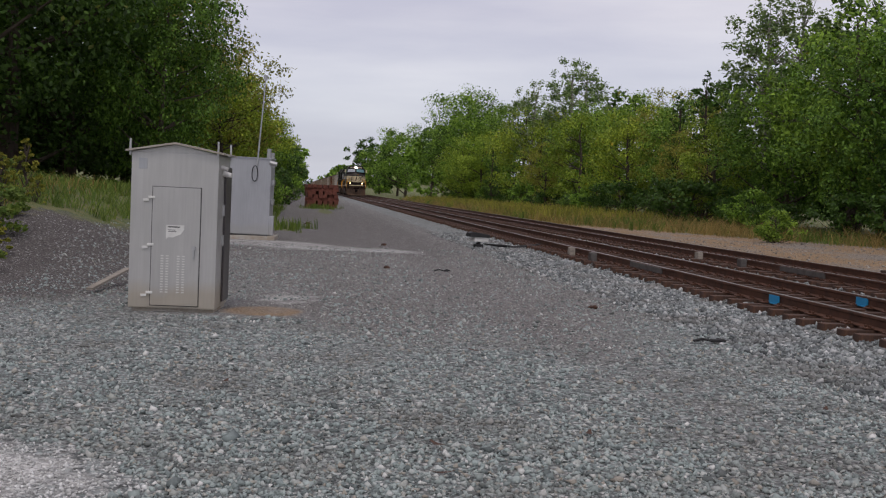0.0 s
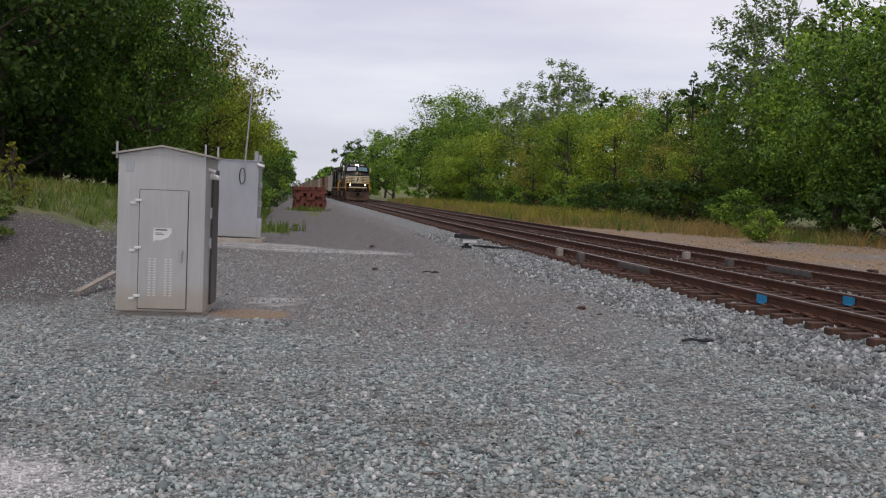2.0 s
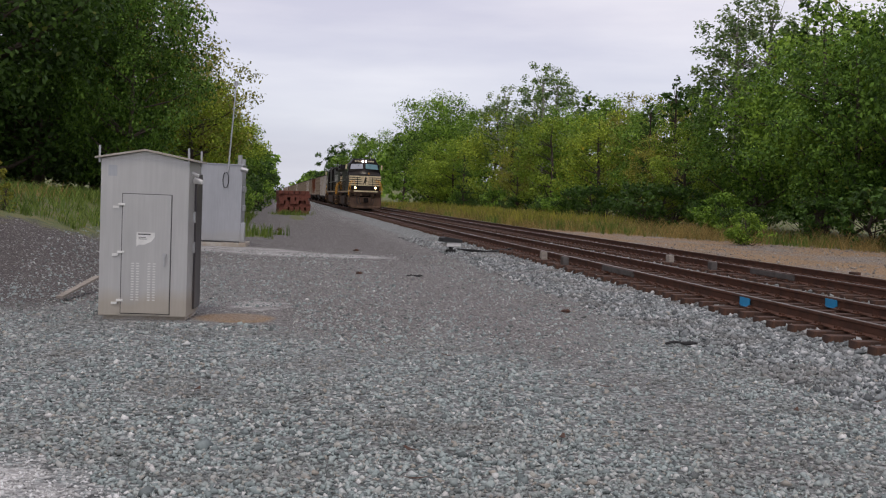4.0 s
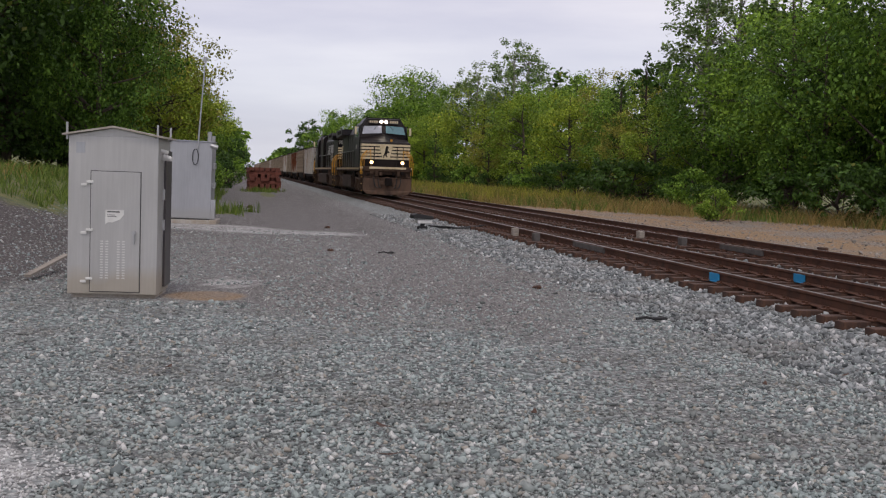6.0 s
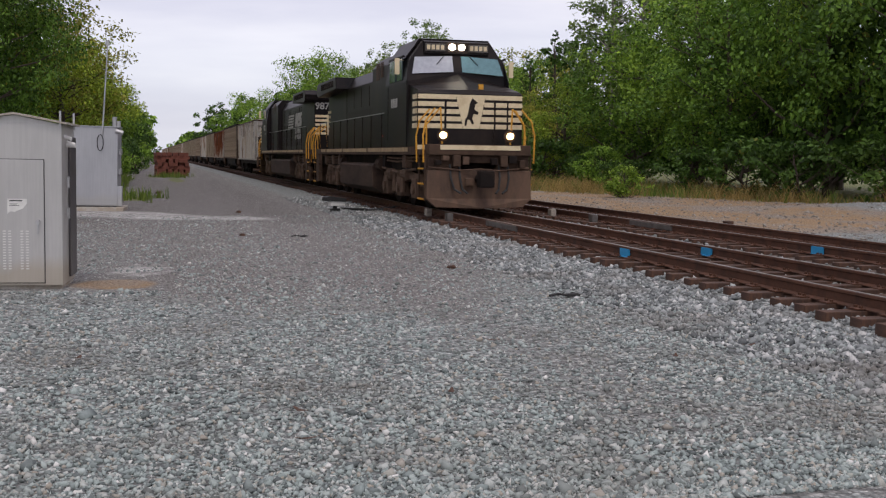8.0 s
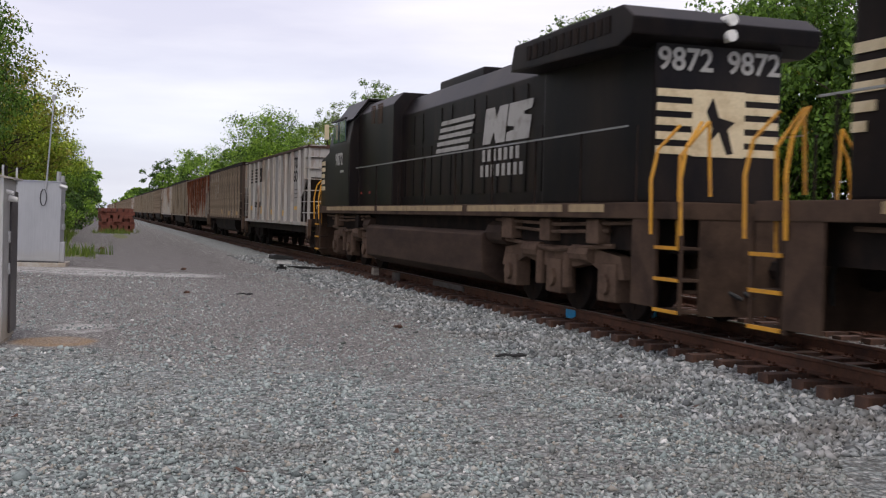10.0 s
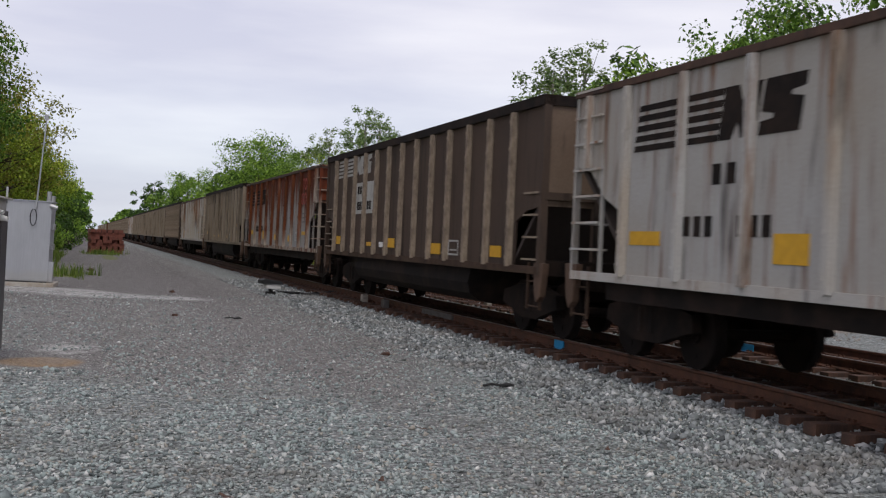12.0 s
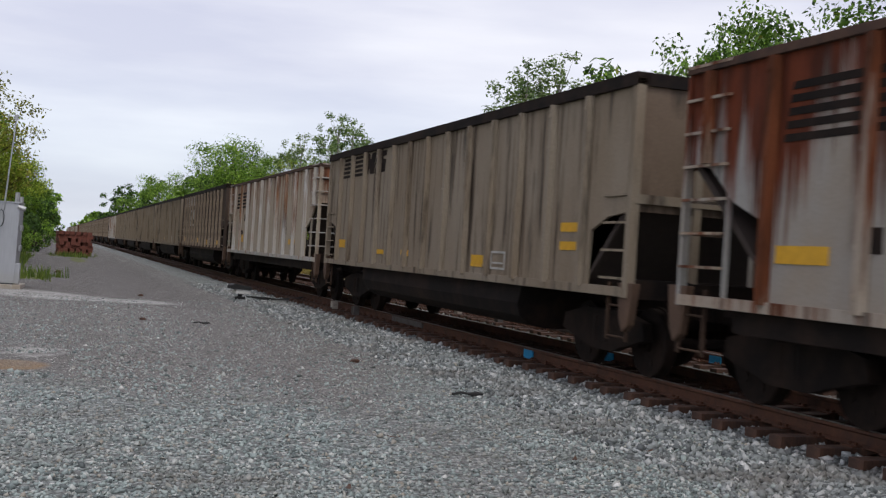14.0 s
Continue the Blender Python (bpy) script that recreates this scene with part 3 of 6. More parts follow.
def lot_stones():
    n = 92000
    y = 5.0 + 27.0 * rng.random(n) ** 2.3
    x = -0.18 * y - 2.2 + rng.random(n) * (0.75 * y + 3.6)
    keep = (x < 7.0) & (x > -4.5)
    lane = np.exp(-((x - 3.6 + 0.02 * y) ** 2 / 0.7)) * 0.45
    keep &= rng.random(n) > lane + 0.35 * sm((y - 10) / 8)
    keep &= ~((x > -2.25) & (x < 0.3) & (y > 14.4) & (y < 16.6))
    x, y = x[keep], y[keep]
    pale = ((x + 2.1) / 1.15) ** 2 + ((y - 6.4) / 1.05) ** 2 + 0.35 * np.sin(x * 9) * np.cos(y * 7) < 1.0
    s = rng.gamma(5.0, 0.0027, len(x)) + 0.006
    px, py, ps = x[pale], y[pale], s[pale] * 0.62
    x, y, s = x[~pale], y[~pale], s[~pale]
    scatter_stones("pale_gravel", np.stack([px, py, ground_z(px, py) + ps * 0.2], 1), ps, M_PALE, "patch of pale crushed limestone")
    scatter_stones("lot_gravel", np.stack([x, y, ground_z(x, y) + s * 0.2], 1), s, M_STONE, "blue-grey crushed stone spread over the lot")
    n = 22000
    y = 7.0 + 38.0 * rng.random(n) ** 1.5
    x = 5.1 + rng.random(n) ** 0.8 * 2.4
    m = rng.random(n) < 0.22
    x[m] = 7.2 + rng.random(m.sum()) * 6.6
    s = rng.gamma(8.0, 0.0034, n) + 0.008
    gap = np.abs((y - 5.0 + 0.2725) % 0.545 - 0.2725)
    ok = (x < 7.0) | (x > 7.6) | (gap > 0.15)
    x, y, s = x[ok], y[ok], s[ok]
    n = 2200
    gx, gy = 14.3 + 11 * rng.random(n), 21 + 26 * rng.random(n) ** 1.3
    gs = rng.gamma(4.0, 0.006, n) + 0.01
    scatter_stones("strip_gravel", np.stack([gx, gy, ground_z(gx, gy) + gs * 0.2], 1), gs, M_FIELD, "loose grey stones on the sandy strip beyond the tracks")
    scatter_stones("track_ballast", np.stack([x, y, ground_z(x, y) + s * 0.25], 1), s, M_BALLAST, "coarse grey ballast stones along the railway track")


# ---- railway tracks ----
TRACK_X, TRACK2_X, RAIL_Z = 8.40, 12.05, 0.30


def build_track(cx, first):
    root = tagged(empty("railway_track"), "rusty steel rails on weathered wooden sleepers in ballast", "railway track", kind="structure")
    for side in (-0.752, 0.752):
        x = cx + side
        bm = bmn()
        o = [(-0.07, 0), (0.07, 0), (0.07, 0.012), (0.012, 0.035), (0.012, 0.125), (0.036, 0.14), (0.036, 0.168), (0.028, 0.175), (-0.028, 0.175), (-0.036, 0.168), (-0.036, 0.14), (-0.012, 0.125), (-0.012, 0.035), (-0.07, 0.012)]
        prism(bm, [(x + a, RAIL_Z - 0.175 + b) for a, b in o], -60, 900, "y")
        part("rail", bm, M_RAIL, root)
        bm = bmn()
        box(bm, x - 0.026, x + 0.026, -60, 900, RAIL_Z - 0.001, RAIL_Z + 0.004)
        part("rail_head", bm, M_RAILTOP, root, "worn bright running surface")
        bm = bmn()
        for s in (-1, 1):
            box(bm, x + s * 0.036 - 0.012, x + s * 0.036 + 0.012, 16.62, 16.98, RAIL_Z - 0.16, RAIL_Z - 0.03, 0, 0.004)
        box(bm, x - 0.075, x + 0.075, 16.66, 16.95, RAIL_Z - 0.168, RAIL_Z - 0.155)
        if x > 12.5:
            bm.free()
            continue
        part("paint_mark", bm, M_BLUE, root, "bright blue painted mark on the rail")
    shape = bmn()
    box(shape, -1.29, 1.29, -0.105, 0.105, -0.1, 0.1, 0, 0.012)
    tie = part("sleeper", shape, M_TIE, root)
    tie.matrix_basis = pose(cx, first, 0.03)
    plate = bmn()
    box(plate, -0.18, 0.18, -0.09, 0.09, 0, 0.016)
    for sx in (-0.1, 0.1):
        for sy in (-0.05, 0.05):
            box(plate, sx - 0.016, sx + 0.016, sy - 0.014, sy + 0.014, 0.016, 0.045)
    rest = bmn()
    step, j = 0.545, 0
    r = random.Random(int(cx * 10))
    pl = part("tie_plate", plate, M_RAIL, root)
    pl.matrix_basis = pose(cx - 0.752, first, 0.131)
    share(pl, "tie_plate", root, pose(cx + 0.752, first, 0.131))
    y = first
    while y < 330:
        y += step
        j += 1
        jit = pose(cx + r.uniform(-0.06, 0.06), y + r.uniform(-0.03, 0.03), 0.03 + r.uniform(-0.012, 0.006), 0, r.uniform(-0.4, 0.4), r.uniform(-1.2, 1.2))
        if j <= 140:
            share(tie, "sleeper", root, jit)
            for s in (-0.752, 0.752):
                if j <= 70:
                    share(pl, "tie_plate", root, pose(cx + s, y, 0.131))
        else:
            x0 = jit.translation.x
            box(rest, x0 - 1.29, x0 + 1.29, y - 0.115, y + 0.115, -0.07, 0.13)
    tagged(part("far_sleepers", rest, M_TIE, root), kind="stuff")
    return root


def rail_boxes():
    """Bonded joints and small housings clipped to the rails."""
    for x, y, m, l, nm in ((7.42, 29.5, M_WOOD, "pale concrete block beside the rail", "marker_block"), (11.0, 29.3, M_WOOD, "pale concrete block beside the rail", "marker_block"),
                           (7.4, 27.2, M_GREYBOX, "grey metal junction housing against the rail", "rail_housing"), (11.05, 26.4, M_GREYBOX, "grey metal junction housing against the rail", "rail_housing"),
                           (13.3, 23.5, M_TIE, "short brown timber block beside the rail", "timber_block")):
        bm = bmn()
        box(bm, x - 0.08, x + 0.08, y - 0.13, y + 0.13, 0.06, 0.32, 0, 0.03)
        tagged(part(nm, bm, m), l, "trackside box")
    for x in (7.648, 11.298):
        bm = bmn()
        box(bm, x - 0.06, x + 0.06, 22.4, 24.6, 0.16, 0.285, 0, 0.015)
        tagged(part("joint_bar", bm, M_GREYBOX), "long grey steel joint bar bolted to the rail", "joint bar")


def junction_box():
    root = tagged(empty("track_circuit_box", pose(5.55, 34.0, 0, 0, 0, 12)), "small white and black track circuit box with cables", "junction box")
    bm = bmn()
    box(bm, -0.13, 0.13, -0.1, 0.1, 0.0, 0.1, 0, 0.01)
    rod(bm, (0, 0, 0.05), (0, 0, 0.2), 0.07, 10)
    part("base", bm, M_RUBBER, root)
    bm = bmn()
    box(bm, -0.2, 0.28, -0.16, 0.14, 0.19, 0.31, 0, 0.03)
    part("housing", bm, M_WHITE, root, "white plastic housing")
    bm = bmn()
    prism(bm, [(-0.36, 0.34), (0.34, 0.32), (0.3, 0.42), (-0.24, 0.5), (-0.36, 0.46)], -0.2, 0.2, "y", 0, 0.03)
    part("lid", bm, M_RUBBER, root, "black rubber lid")
    for k in range(3):
        bm = bmn()
        pipe(bm, [(0.2, -0.05 * k, 0.12), (0.7, -0.1 - 0.12 * k, 0.05 + 0.03 * k), (1.2, 0.1 * k - 0.3, 0.06), (1.6, -0.5 + 0.25 * k, 0.1), (2.05, -0.2 * k, 0.16)], 0.022)
        part("cable", bm, M_RUBBER, root)


# ---- signal cabinets ----
def signal_cabinet():
    """The near equipment case; its origin is the middle of the base, front towards -y."""
    root = tagged(empty("signal_cabinet", pose(-1.62, 15.22, 0, 0, 0.3, -4.5)), "weathered aluminium signal cabinet with gabled lid and louvred door", "signal cabinet")
    w, d, h = 0.565, 0.52, 2.1
    bm = bmn()
    box(bm, -w, w, -d, d, 0.06, h, 0, 0.012)
    prism(bm, [(-w, h), (w, h), (0, h + 0.11)], -d, d, "y")
    part("body", bm, M_ALU, root)
    bm = bmn()
    for s in (-1, 1):
        prism(bm, [(0, h + 0.115), (s * (w + 0.07), h + 0.0), (s * (w + 0.07), h + 0.022), (0, h + 0.14)], -d - 0.07, d + 0.07, "y")
    part("roof", bm, M_ROOF, root, "shallow folded sheet-metal gable roof")
    bm = bmn()
    box(bm, -0.275, 0.345, -d - 0.022, -d - 0.001, 0.1, 1.65, 0, 0.006)
    door = part("door", bm, M_ALU, root)
    bm = bmn()
    for a, b, c, e in ((-0.285, -0.277, 0.09, 1.66), (0.347, 0.355, 0.09, 1.66), (-0.285, 0.355, 1.652, 1.66), (-0.285, 0.355, 0.09, 0.098)):
        box(bm, a, b, -d - 0.008, -d - 0.002, c, e)
    part("door_seam", bm, M_ALUDARK, root)
    each_box("louvre", [(x - 0.018, x + 0.018, -d - 0.03, -d - 0.021, 0.27 + k * 0.034, 0.284 + k * 0.034) for x in (-0.13, -0.065, 0.08, 0.145) for k in range(15)], M_WHITE, door)
    for z in (0.25, 0.88, 1.5):
        bm = bmn()
        box(bm, -0.33, -0.245, -d - 0.04, -d - 0.004, z, z + 0.03, 0, 0.005)
        box(bm, -0.40, -0.325, -d - 0.02, -d - 0.004, z - 0.04, z - 0.008, 0, 0.005)
        part("hinge", bm, M_WHITE, door, "pale metal hinge")
    bm = bmn()
    rod(bm, (0.275, -d - 0.02, 0.87), (0.275, -d - 0.06, 0.87), 0.028, 12)
    box(bm, 0.263, 0.287, -d - 0.055, -d - 0.038, 0.72, 0.87, 0, 0.004)
    part("handle", bm, M_STEEL, door, "lever handle")
    bm = bmn()
    prism(bm, [(-0.09, 1.16), (-0.09, 0.97), (-0.055, 1.0), (0.0, 0.995), (0.1, 1.04), (0.145, 1.1), (0.145, 1.16)], -d - 0.026, -d - 0.0225, "y")
    lab = part("notice", bm, M_WHITE, door, "torn white paper notice")
    bm = bmn()
    box(bm, -0.065, 0.09, -d - 0.0275, -d - 0.0262, 1.128, 1.143)
    box(bm, -0.065, 0.03, -d - 0.0275, -d - 0.0262, 1.09, 1.098)
    box(bm, -0.065, 0.05, -d - 0.0275, -d - 0.0262, 1.07, 1.077)
    part("print", bm, M_ALUDARK, lab, "dark printed lines")
    bm = bmn()
    box(bm, -0.47, -0.36, -d - 0.006, -d - 0.001, 1.88, 2.02)
    part("plate", bm, M_ALU2, root, "small square metal plate")
    for x, y in ((-w - 0.02, -d), (w - 0.01, -d - 0.02), (w + 0.03, d * 0.6)):
        bm = bmn()
        box(bm, x - 0.012, x + 0.012, y - 0.01, y + 0.01, h - 0.05, h + 0.17)
        part("bracket", bm, M_STEEL, root, "upright lifting bracket")
    # Side door, darker than the aluminium body, with broad uneven blotches.
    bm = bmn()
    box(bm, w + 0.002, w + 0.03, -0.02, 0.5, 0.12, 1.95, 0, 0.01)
    part("side_door", bm, M_SIDE, root, "dark side door")
    bm = bmn()
    rod(bm, (w + 0.02, -0.2, 1.86), (w + 0.13, -0.24, 1.84), 0.045, 10, 0.03)
    rod(bm, (w + 0.0, -0.3, 1.95), (w + 0.09, -0.33, 1.92), 0.025, 8)
    part("side_lamp", bm, M_WHITE, root, "small white lamp housing")
    each_box("latch", [(w + 0.03, w + 0.055, -0.3, -0.25, z, z + 0.14) for z in (0.9, 1.3)], M_STEEL, root)
    bm = bmn()
    box(bm, -w + 0.04, w - 0.02, -d + 0.05, d - 0.02, -0.06, 0.061, 0, 0.015)
    pad = tagged(part("cabinet_base", bm, M_CONC), "stained pale concrete footing under the cabinet", "footing", kind="structure")
    pad.matrix_basis = pose(-1.62, 15.22, 0, 0, 0, -4.5)


def relay_case():
    root = tagged(empty("relay_case", pose(-1.62, 35.3, 0.1, 0, 1.0, -4)), "plain grey aluminium relay case with a tall mast", "signal cabinet")
    w, d, h = 0.66, 0.6, 2.42
    bm = bmn()
    box(bm, -w, w, -d, d, 0.05, h, 0, 0.02)
    part("body", bm, M_ALU2, root)
    bm = bmn()
    box(bm, -w - 0.03, w + 0.03, -d - 0.03, d + 0.03, h, h + 0.03, 0, 0.008)
    part("lid", bm, M_ALU2, root)
    bm = bmn()
    box(bm, -w + 0.02, w - 0.02, -d - 0.03, -d - 0.005, 0.02, 0.05)
    part("sill", bm, M_ALUDARK, root)
    bm = bmn()
    rod(bm, (0.22, -d - 0.03, 2.2), (0.36, -d - 0.03, 4.85), 0.028, 8, 0.018)
    rod(bm, (0.36, -d - 0.03, 4.85), (0.36, -d - 0.03, 5.0), 0.06, 8)
    part("mast", bm, M_STEEL, root, "slender metal antenna mast")
    bm = bmn()
    pts = [(0.16 + 0.09 * math.sin(a), -d - 0.05, 1.95 + 0.25 * math.cos(a)) for a in [k * 0.6 for k in range(11)]]
    pipe(bm, pts, 0.013)
    part("cable_loop", bm, M_RUBBER, root)
    bm = bmn()
    rod(bm, (w - 0.1, -d + 0.1, h), (w - 0.1, -d + 0.1, h + 0.32), 0.07, 8)
    rod(bm, (w + 0.02, -d + 0.1, h), (w + 0.02, -d + 0.1, h + 0.2), 0.06, 8)
    rod(bm, (w - 0.05, -d, h - 0.1), (w + 0.16, -d, h - 0.16), 0.07, 8)
    part("vent_pipe", bm, M_STEEL, root, "white pipe fittings")
    for z in (0.3, 1.0, 1.6):
        bm = bmn()
        box(bm, w, w + 0.08, -0.3, 0.1, z, z + 0.18, 0, 0.02)
        part("side_fitting", bm, M_STEEL, root)
    bm = bmn()
    box(bm, w - 0.03, w + 0.13, -0.56, -0.3, 0.05, 0.65, 0, 0.02)
    part("meter_box", bm, M_ALU2, root)
    bm = bmn()
    box(bm, -w - 0.15, w + 0.2, -d - 0.2, d + 0.1, -0.1, 0.05, 0, 0.03)
    b = tagged(part("case_footing", bm, M_CONC), "pale concrete footing under the relay case", "footing", kind="structure")
    b.matrix_basis = pose(-1.62, 35.3, 0.06, 0, 0, -4)


def sleeper_stack():
    root = tagged(empty("sleeper_stack", pose(1.55, 88.5, 0, 0, 0, 4)), "stack of old reddish-brown wooden sleepers", "timber stack")
    r = random.Random(3)
    for layer in range(7):
        for k in range(6):
            bm = bmn()
            if layer % 3 == 2:
                y = -1.1 + k * 0.42
                box(bm, -1.25, 1.25, y, y + 0.3, 0, 0.26, 0, 0.02)
            else:
                x = -1.2 + k * 0.41
                box(bm, x, x + 0.34, -1.25, 1.25, 0, 0.26, 0, 0.02)
            t = part("sleeper", bm, M_REDTIE, root)
            t.matrix_basis = pose(r.uniform(-0.08, 0.08), r.uniform(-0.1, 0.1), layer * 0.262, 0, 0, r.uniform(-1.5, 1.5))


def small_things():
    bm = bmn()
    box(bm, -0.05, 0.05, -0.95, 0.95, -0.018, 0.018, 0, 0.004)
    b = tagged(part("plank", bm, M_WOOD), "loose grey weathered plank on the gravel", "plank")
    b.matrix_basis = pose(-2.95, 17.7, 0.17, 5, 0, -8)
    r = random.Random(5)

    def scrap(x, y, label, s):
        bm = bmn()
        pts = [(-0.5, 0.0), (-0.2, 0.05), (0.1, -0.02), (0.3, 0.07), (0.5, -0.04)]
        pipe(bm, [(a * s, b * s, 0.02 + 0.05 * s * (i % 2)) for i, (a, b) in enumerate(pts)], 0.04 * s, 6)
        box(bm, 0.05 * s, 0.4 * s, -0.08 * s, 0.12 * s, 0.0, 0.1 * s, 0, 0.02)
        o = tagged(part("rubber_scrap", bm, M_RUBBER), label, "scrap")
        o.matrix_basis = pose(x, y, float(ground_z(x, y)) + 0.015, 0, 0, r.uniform(-20, 20))
    scrap(5.02, 12.85, "torn black rubber scrap lying on the gravel", 0.42)
    scrap(3.0, 23.0, "dark strip of debris lying on the gravel", 0.35)
    for x, y, s in ((4.57, 16.6, 0.16), (2.55, 33.5, 0.2), (0.3, 50.0, 0.3), (1.9, 24.0, 0.15)):
        bm = bmn()
        bmesh.ops.create_icosphere(bm, subdivisions=2, radius=s * 0.5)
        for v in bm.verts:
            v.co *= r.uniform(0.75, 1.1)
            v.co.z *= 0.55
        o = tagged(part("dirt_clod", bm, M_TIE), "dark brown clod of earth on the gravel", "clod")
        o.matrix_basis = pose(x, y, float(ground_z(x, y)) + s * 0.1)
    for x, y in ((0.95, 7.2), (0.9, 6.5), (3.1, 9.8), (-0.6, 9.5), (1.9, 11.6), (4.4, 8.6), (2.1, 7.6), (5.35, 9.0)):
        bm = bmn()
        bmesh.ops.create_grid(bm, x_segments=4, y_segments=3, size=0.5)
        for v in bm.verts:
            v.co.x *= 0.16
            v.co.y *= 0.05 * (1 - abs(v.co.x) * 9)
            v.co.z = 0.35 * v.co.x ** 2 * 6 + r.uniform(0, 0.006)
        o = tagged(part("fallen_leaf", bm, M_TIE), "curled brown dead leaf on the gravel", "leaf", "fallen leaves")
        o.matrix_basis = pose(x, y, float(ground_z(x, y)) + 0.045, 0, 0, r.uniform(0, 180))


build_track(TRACK_X, 5.0)
build_track(TRACK2_X, 5.2)
rail_boxes()
junction_box()
signal_cabinet()
relay_case()
sleeper_stack()
small_things()
lot_stones()


# ---- the train ----
def side_text(txt, size, x, y, z, flip, mat, parent, name="lettering"):
    """Painted characters on a side that faces -x (flip False) or +x."""
    cu = bpy.data.curves.new(name, "FONT")
    cu.body, cu.size, cu.extrude, cu.align_x, cu.offset = txt, size, 0.003, "CENTER", 0.02 * size
    ob = new("tmp", cu)
    bpy.context.view_layer.update()
    me = bpy.data.meshes.new_from_object(ob.evaluated_get(bpy.context.evaluated_depsgraph_get()))
    bpy.data.objects.remove(ob)
    bpy.data.curves.remove(cu)
    me.materials.clear()
    me.materials.append(mat)
    o = new(name, me)
    o.parent = parent
    o.matrix_basis = pose(x, y, z, 90, 0, 90 if flip else -90)
    return o


def wheelset(r, gauge=0.75):
    bm = bmn()
    for s in (-1, 1):
        rod(bm, (s * gauge - 0.065, 0, 0), (s * gauge + 0.065, 0, 0), r, 24)
        rod(bm, (s * (gauge - 0.065) - 0.02, 0, 0), (s * (gauge - 0.065) + 0.02, 0, 0), r + 0.025, 24)
        rod(bm, (s * gauge, 0, 0), (s * (gauge + 0.12), 0, 0), r * 0.28, 10)
        for k in range(5):
            a = k * 1.2566
            c = Vector((s * (gauge + 0.068), math.cos(a) * r * 0.6, math.sin(a) * r * 0.6))
            rod(bm, c - Vector((0.006, 0, 0)), c + Vector((0.006, 0, 0)), r * 0.12, 8)
    rod(bm, (-gauge - 0.25, 0, 0), (gauge + 0.25, 0, 0), 0.08, 10)
    return bm


def loco_truck(root, yc):
    bm = bmn()
    for s in (-1, 1):
        x = s * 1.12
        prism(bm, [(yc - 2.45, 0.62), (yc - 2.3, 0.95), (yc - 1.3, 1.05), (yc + 1.3, 1.05), (yc + 2.3, 0.95), (yc + 2.45, 0.62), (yc + 2.0, 0.62), (yc + 1.3, 0.82), (yc + 0.5, 0.7), (yc - 0.5, 0.7), (yc - 1.3, 0.82), (yc - 2.0, 0.62)], x - 0.1, x + 0.1, "x")
        for k in (-1.95, 0.0, 1.95):
            box(bm, x - 0.14, x + 0.14, yc + k - 0.3, yc + k + 0.3, 0.28, 0.84, 0, 0.04)
            rod(bm, (x + s * 0.14, yc + k, 0.53), (x + s * 0.2, yc + k, 0.53), 0.15, 10)
        for k in (-1.0, 1.0):
            rod(bm, (x + s * 0.1, yc + k - 0.25, 0.95), (x + s * 0.1, yc + k + 0.45, 0.95), 0.14, 10)
            rod(bm, (x + s * 0.12, yc + k * 0.55, 0.4), (x + s * 0.12, yc + k * 0.55, 0.95), 0.09, 10)
        pipe(bm, [(x + s * 0.16, yc - 2.2, 1.1), (x + s * 0.16, yc, 0.98), (x + s * 0.16, yc + 2.2, 1.1)], 0.04)
    part("truck_frame", bm, M_TRUCK, root, "muddy brown cast truck frame")
    out = []
    for k in (-1.95, 0.0, 1.95):
        w = part("wheelset", wheelset(0.53), M_UNDER, root)
        w.matrix_basis = pose(0, yc + k, 0.53)
        out.append((w, yc + k))
    return out


def handrail(root, pts, r=0.022, mat=None):
    bm = bmn()
    pipe(bm, pts, r, 6)
    part("handrail", bm, mat or M_YELLOW, root, "yellow grab rail" if (mat or M_YELLOW) is M_YELLOW else "")


